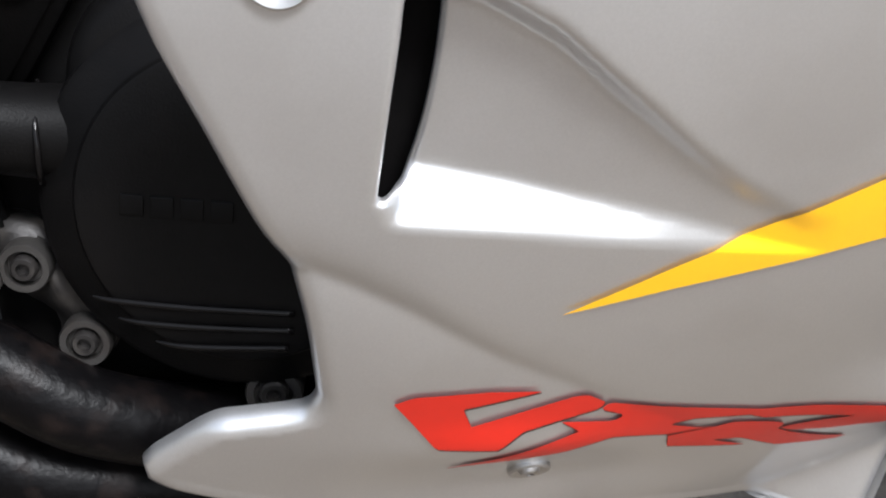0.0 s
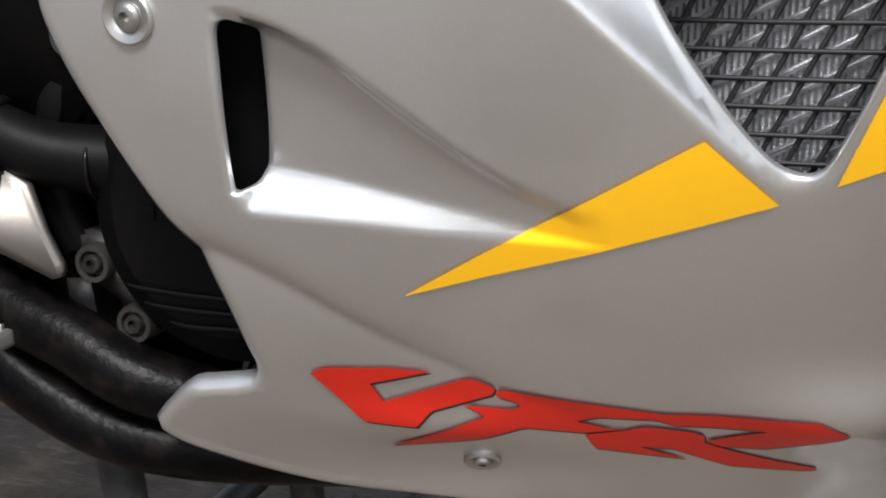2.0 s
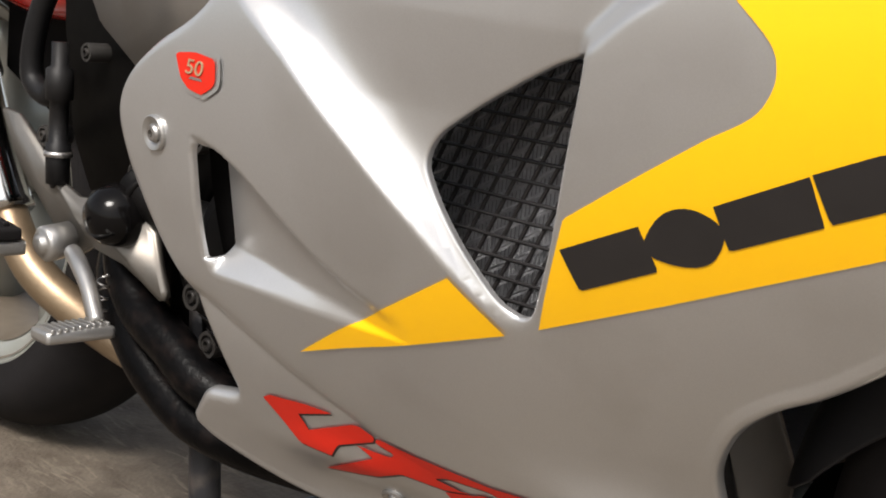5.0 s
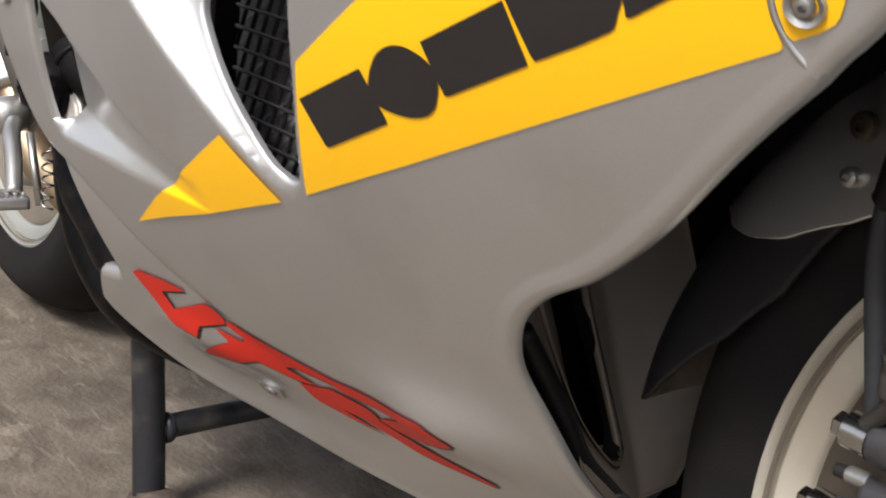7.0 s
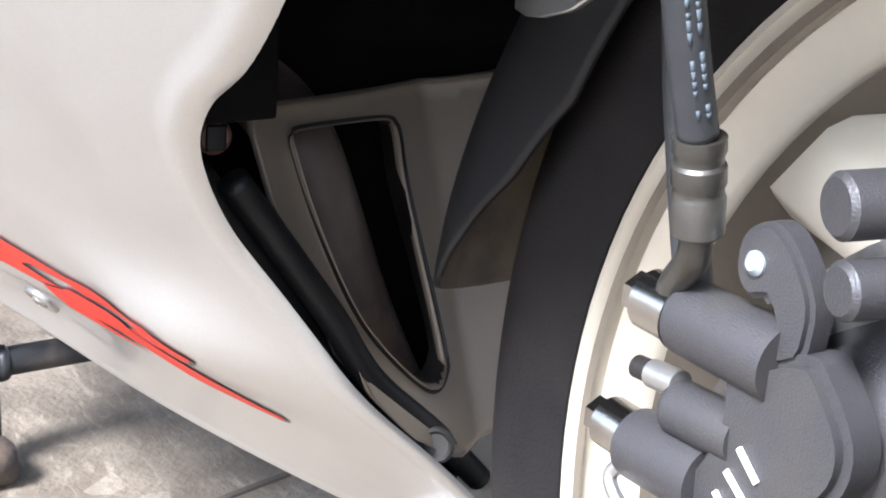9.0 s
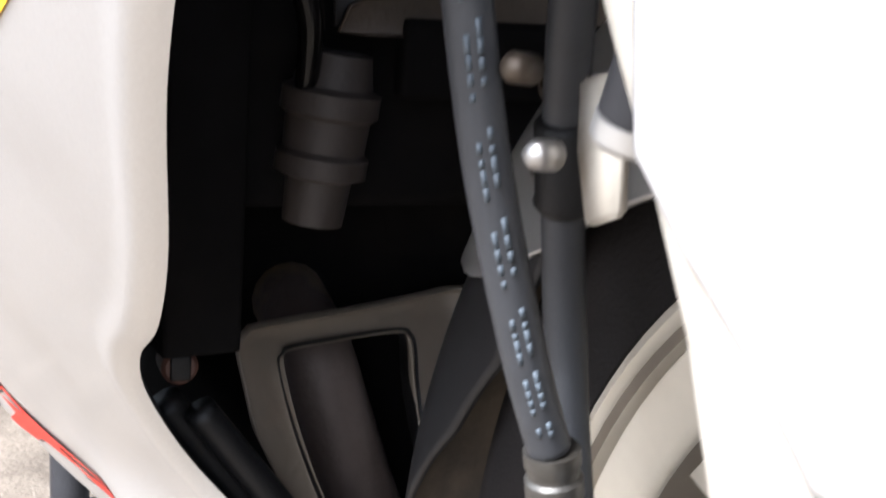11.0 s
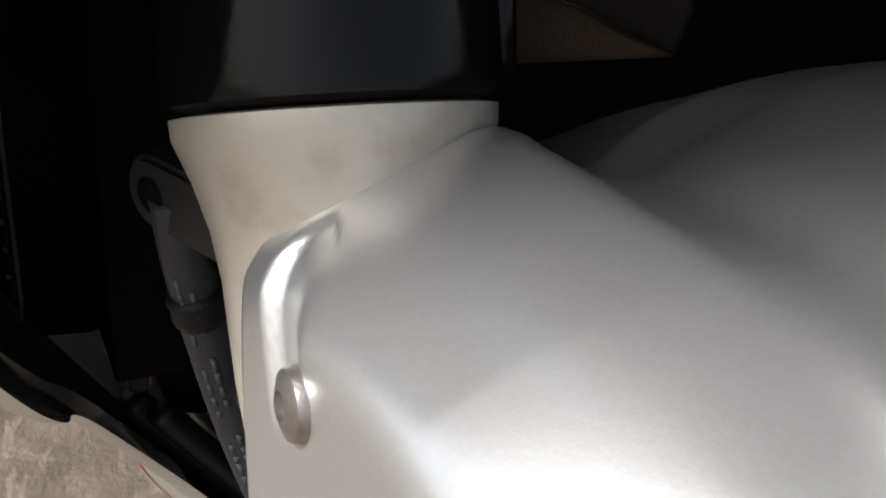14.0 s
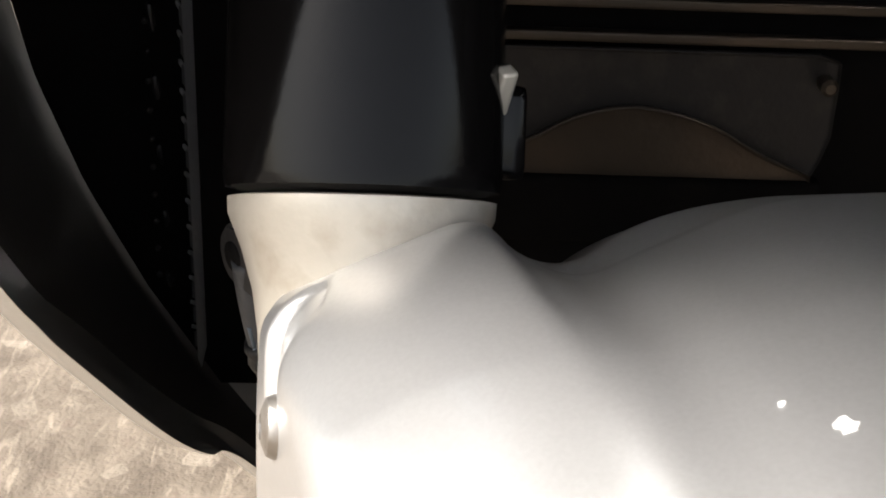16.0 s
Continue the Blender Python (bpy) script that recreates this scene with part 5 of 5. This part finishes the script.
INNER = np.vstack([catmull([(0.414, 0.205), (0.419, 0.226), (0.428, 0.279), (0.433, 0.326), (0.441, 0.364), (0.461, 0.400), (0.486, 0.425), (0.515, 0.448), (0.555, 0.485), (0.604, 0.534), (0.645, 0.567)], 4, False),
                   np.array([(0.705, 0.645), (0.74, 0.73), (0.76, 0.80), (0.56, 0.80), (0.398, 0.60), (0.384, 0.43), (0.395, 0.21)])])


def inner_fn(x, z):
    return nose_fn(x, z) + 0.0105



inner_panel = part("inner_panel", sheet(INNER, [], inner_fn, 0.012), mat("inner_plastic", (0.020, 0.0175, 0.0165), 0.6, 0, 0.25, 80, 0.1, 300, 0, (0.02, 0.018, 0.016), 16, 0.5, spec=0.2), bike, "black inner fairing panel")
far_inner = part("inner_panel", sheet(INNER, [], inner_fn, 0.02), SHADEBLACK, bike)
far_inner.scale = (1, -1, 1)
part("radiator", block((0.04, 0.30, 0.30), pose(0.402, 0.0, 0.60, 0, -6, 0), 0.006), SHADEBLACK, bike, "black radiator")
wall_z = np.array([0.40, 0.45, 0.50, 0.55, 0.60, 0.63, 0.665, 0.70, 0.74, 0.82])


def wall_x(z):
    return np.interp(z, [0.60, 0.63, 0.665, 0.72, 0.82], [0.410, 0.438, 0.485, 0.535, 0.56])


wall_y = base_y(wall_x(wall_z), np.minimum(wall_z, 0.70)) + 0.012
BACKING = np.vstack([np.stack([wall_y, wall_z], 1), np.stack([-wall_y[::-1], wall_z[::-1]], 1)])
# two added sheets, near-black so the hollow between the fairings reads as shade
part("dark_backing", cross_sheet(BACKING, [], lambda y, z: 0.315 + (wall_x(z) - 0.315) * ease((np.abs(y) - 0.125) / 0.04), 0.010), SHADEBLACK, bike, "near-black sheet added to darken the hollow behind the radiator")
part("lower_dark_backing", cross_sheet(np.array([(-0.085, 0.27), (-0.03, 0.215), (0.10, 0.20), (0.17, 0.25), (0.19, 0.42), (-0.10, 0.42)]), [], lambda y, z: 0.30 + 0.0 * y, 0.02), SHADEBLACK, bike)
# unseen black filler, added so no sky comes through above the engine
part("filler_box", block((0.62, 0.30, 0.26), pose(0.10, 0.0, 0.72), 0.03), BLACK, bike)
part("steering_head", block((0.10, 0.30, 0.05), pose(0.61, 0.0, 0.82, 0, -16, 0), 0.015), SHADEBLACK, bike)
# unseen plates, set at this height to block sun from the mudguard crown
part("nose_shade_plate", plate([(0.38, -0.195), (0.70, -0.195), (0.80, -0.185), (0.84, -0.165), (0.84, 0.165), (0.80, 0.185), (0.70, 0.195), (0.38, 0.195)], 0, 0.008, 0.002, 0, m=pose(0, 0, 0.808, 90, 0, 0)), SHADEBLACK, bike, "unseen black plate added under the nose to shade the mudguard")
part("nose_shade_plate", plate([(0.0, -0.172), (0.06, -0.150), (0.15, -0.095), (0.175, 0.0), (0.15, 0.095), (0.06, 0.150), (0.0, 0.172)], 0, 0.008, 0.002, 0, m=pose(0.835, 0, 0.806, 0, -34, 0) @ pose(0, 0, 0, 90, 0, 0)), SHADEBLACK, bike)
for z in (0.584, 0.598):
    part("radiator_bar", block((0.006, 0.17, 0.0042), pose(0.437, 0.008, z), 0.001), TANMETAL, bike, "tan metal bar")
plate_fn = lambda y, z: 0.436 + 0.0 * y
part("heat_plate", cross_sheet(np.array([(-0.095, 0.5225), (0.066, 0.5225), (0.073, 0.5405), (0.073, 0.5765), (-0.095, 0.5765)]), [], plate_fn, 0.01, lip=0.002, back=-0.004), mat("plate_grey", (0.016, 0.0125, 0.011), 0.6, 0.2, 0.2, 80, 0.15, 400, 0, (0.03, 0.025, 0.02), 90, 0.8), bike, "stained metal plate")
part("arch_plate", cross_sheet(np.vstack([np.array([(-0.095, 0.5205), (0.066, 0.5205)]), catmull([(0.068, 0.5255), (0.045, 0.5345), (0.021, 0.5475), (-0.009, 0.554), (-0.034, 0.5485), (-0.054, 0.5375), (-0.09, 0.5305)], 5, False)]), [], lambda y, z: 0.442 + 0.0 * y, 0.008, lip=0.002, back=-0.004), TANMETAL, bike, "brown arched plate")
part("plate_foot", block((0.012, 0.145, 0.03), pose(0.440, 0.0005, 0.5105), 0.003), SHADEBLACK, bike)
stub("plate_bolt", (0.44, 0.068, 0.568), (0.449, 0.068, 0.568), 0.0036, TANMETAL, bike)
horn = part("hose_joint", lathe([(0.013, 0.030), (0.015, 0.018), (0.0185, 0.016), (0.0185, 0.008), (0.016, 0.006), (0.0155, -0.006), (0.0175, -0.008), (0.0175, -0.015), (0.0125, -0.017), (0.0115, -0.034), (0.0001, -0.036)], (0.440, -0.099, 0.482), (0.02, 0.10, 1), 28), mat("old_rubber_brown", (0.034, 0.026, 0.022), 0.6, 0.1, 0.3, 80, 0.2, 300), bike, "brown rubber hose joint with bands")
sharp(horn)
part("control_cable", tube([(0.470, -0.142, 0.582), (0.470, -0.137, 0.571), (0.470, -0.1297, 0.558), (0.468, -0.1208, 0.542), (0.462, -0.113, 0.524), (0.440, -0.108, 0.49)], [0.004, 0.0058, 0.006, 0.0055, 0.0048, 0.004], 12, 8), GLOSSBLACK, bike, "glossy black cable")
part("wire_loop", tube([(0.474 + 0.002 * math.sin(k), -0.129 + 0.012 * math.cos(k), 0.573 + 0.005 * math.sin(k)) for k in np.linspace(0, 6.2, 14)], 0.0022, 8, 3), TANMETAL, bike)
plug = stub("plug_body", (0.425, -0.150, 0.392), (0.438, -0.150, 0.392), 0.007, mat("dull_orange", (0.07, 0.028, 0.018), 0.6, 0, 0.3, 100), bike)
part("plug_tab", block((0.006, 0.008, 0.010), pose(0.436, -0.150, 0.392), 0.001), BLACK, plug)
foot_screw = part("cowl_screw", lathe([(0.0085, -0.001), (0.0085, 0.002), (0.0070, 0.0035), (0.0055, 0.002), (0.0001, 0.002)], (0.4275, -0.035, 0.2385), (0.75, -0.55, 0.2), 28), CASTALU, cowl, "dull screw in a cup washer")
sharp(foot_screw)
OLDBROWN = mat("old_casting_brown", (0.050, 0.038, 0.031), 0.6, 0.2, 0.3, 60, 0.3, 260, 0, (0.12, 0.095, 0.065), 22, 0.7)
tank = part("radiator_tank", block((0.05, 0.115, 0.018), pose(0.395, -0.078, 0.5195, 4, 0, 0), 0.004), OLDBROWN, bike, "brown stained radiator bottom tank")
part("tank_seam", block((0.054, 0.118, 0.003), pose(0.396, -0.078, 0.5085, 4, 0, 0), 0.001), OLDBROWN, tank)
for y0, y1, z1, r in ((-0.062, -0.068, 0.470, 0.012), (-0.040, -0.034, 0.466, 0.010)):
    spout = part("outlet_spout", tube([(0.395, y0, 0.512), (0.405, (y0 + y1) / 2, 0.492), (0.418, y1, z1)], [r * 1.25, r, r * 0.8], 16, 6), OLDBROWN, tank)
    part("spout_ring", lathe([(r * 0.9, -0.002), (r * 1.08, -0.001), (r * 1.08, 0.003), (r * 0.9, 0.004)], (0.412, y1 * 0.8 + y0 * 0.2, z1 + 0.012), (0.4, 0.0, -1), 20), OLDBROWN, spout)
part("horn_body", lathe([(0.0001, -0.020), (0.020, -0.018), (0.029, -0.008), (0.030, 0.014), (0.026, 0.020), (0.0001, 0.020)], (0.392, -0.138, 0.505), (0.8, -0.5, 0.1), 40), OLDBROWN, bike, "dusty round horn body")
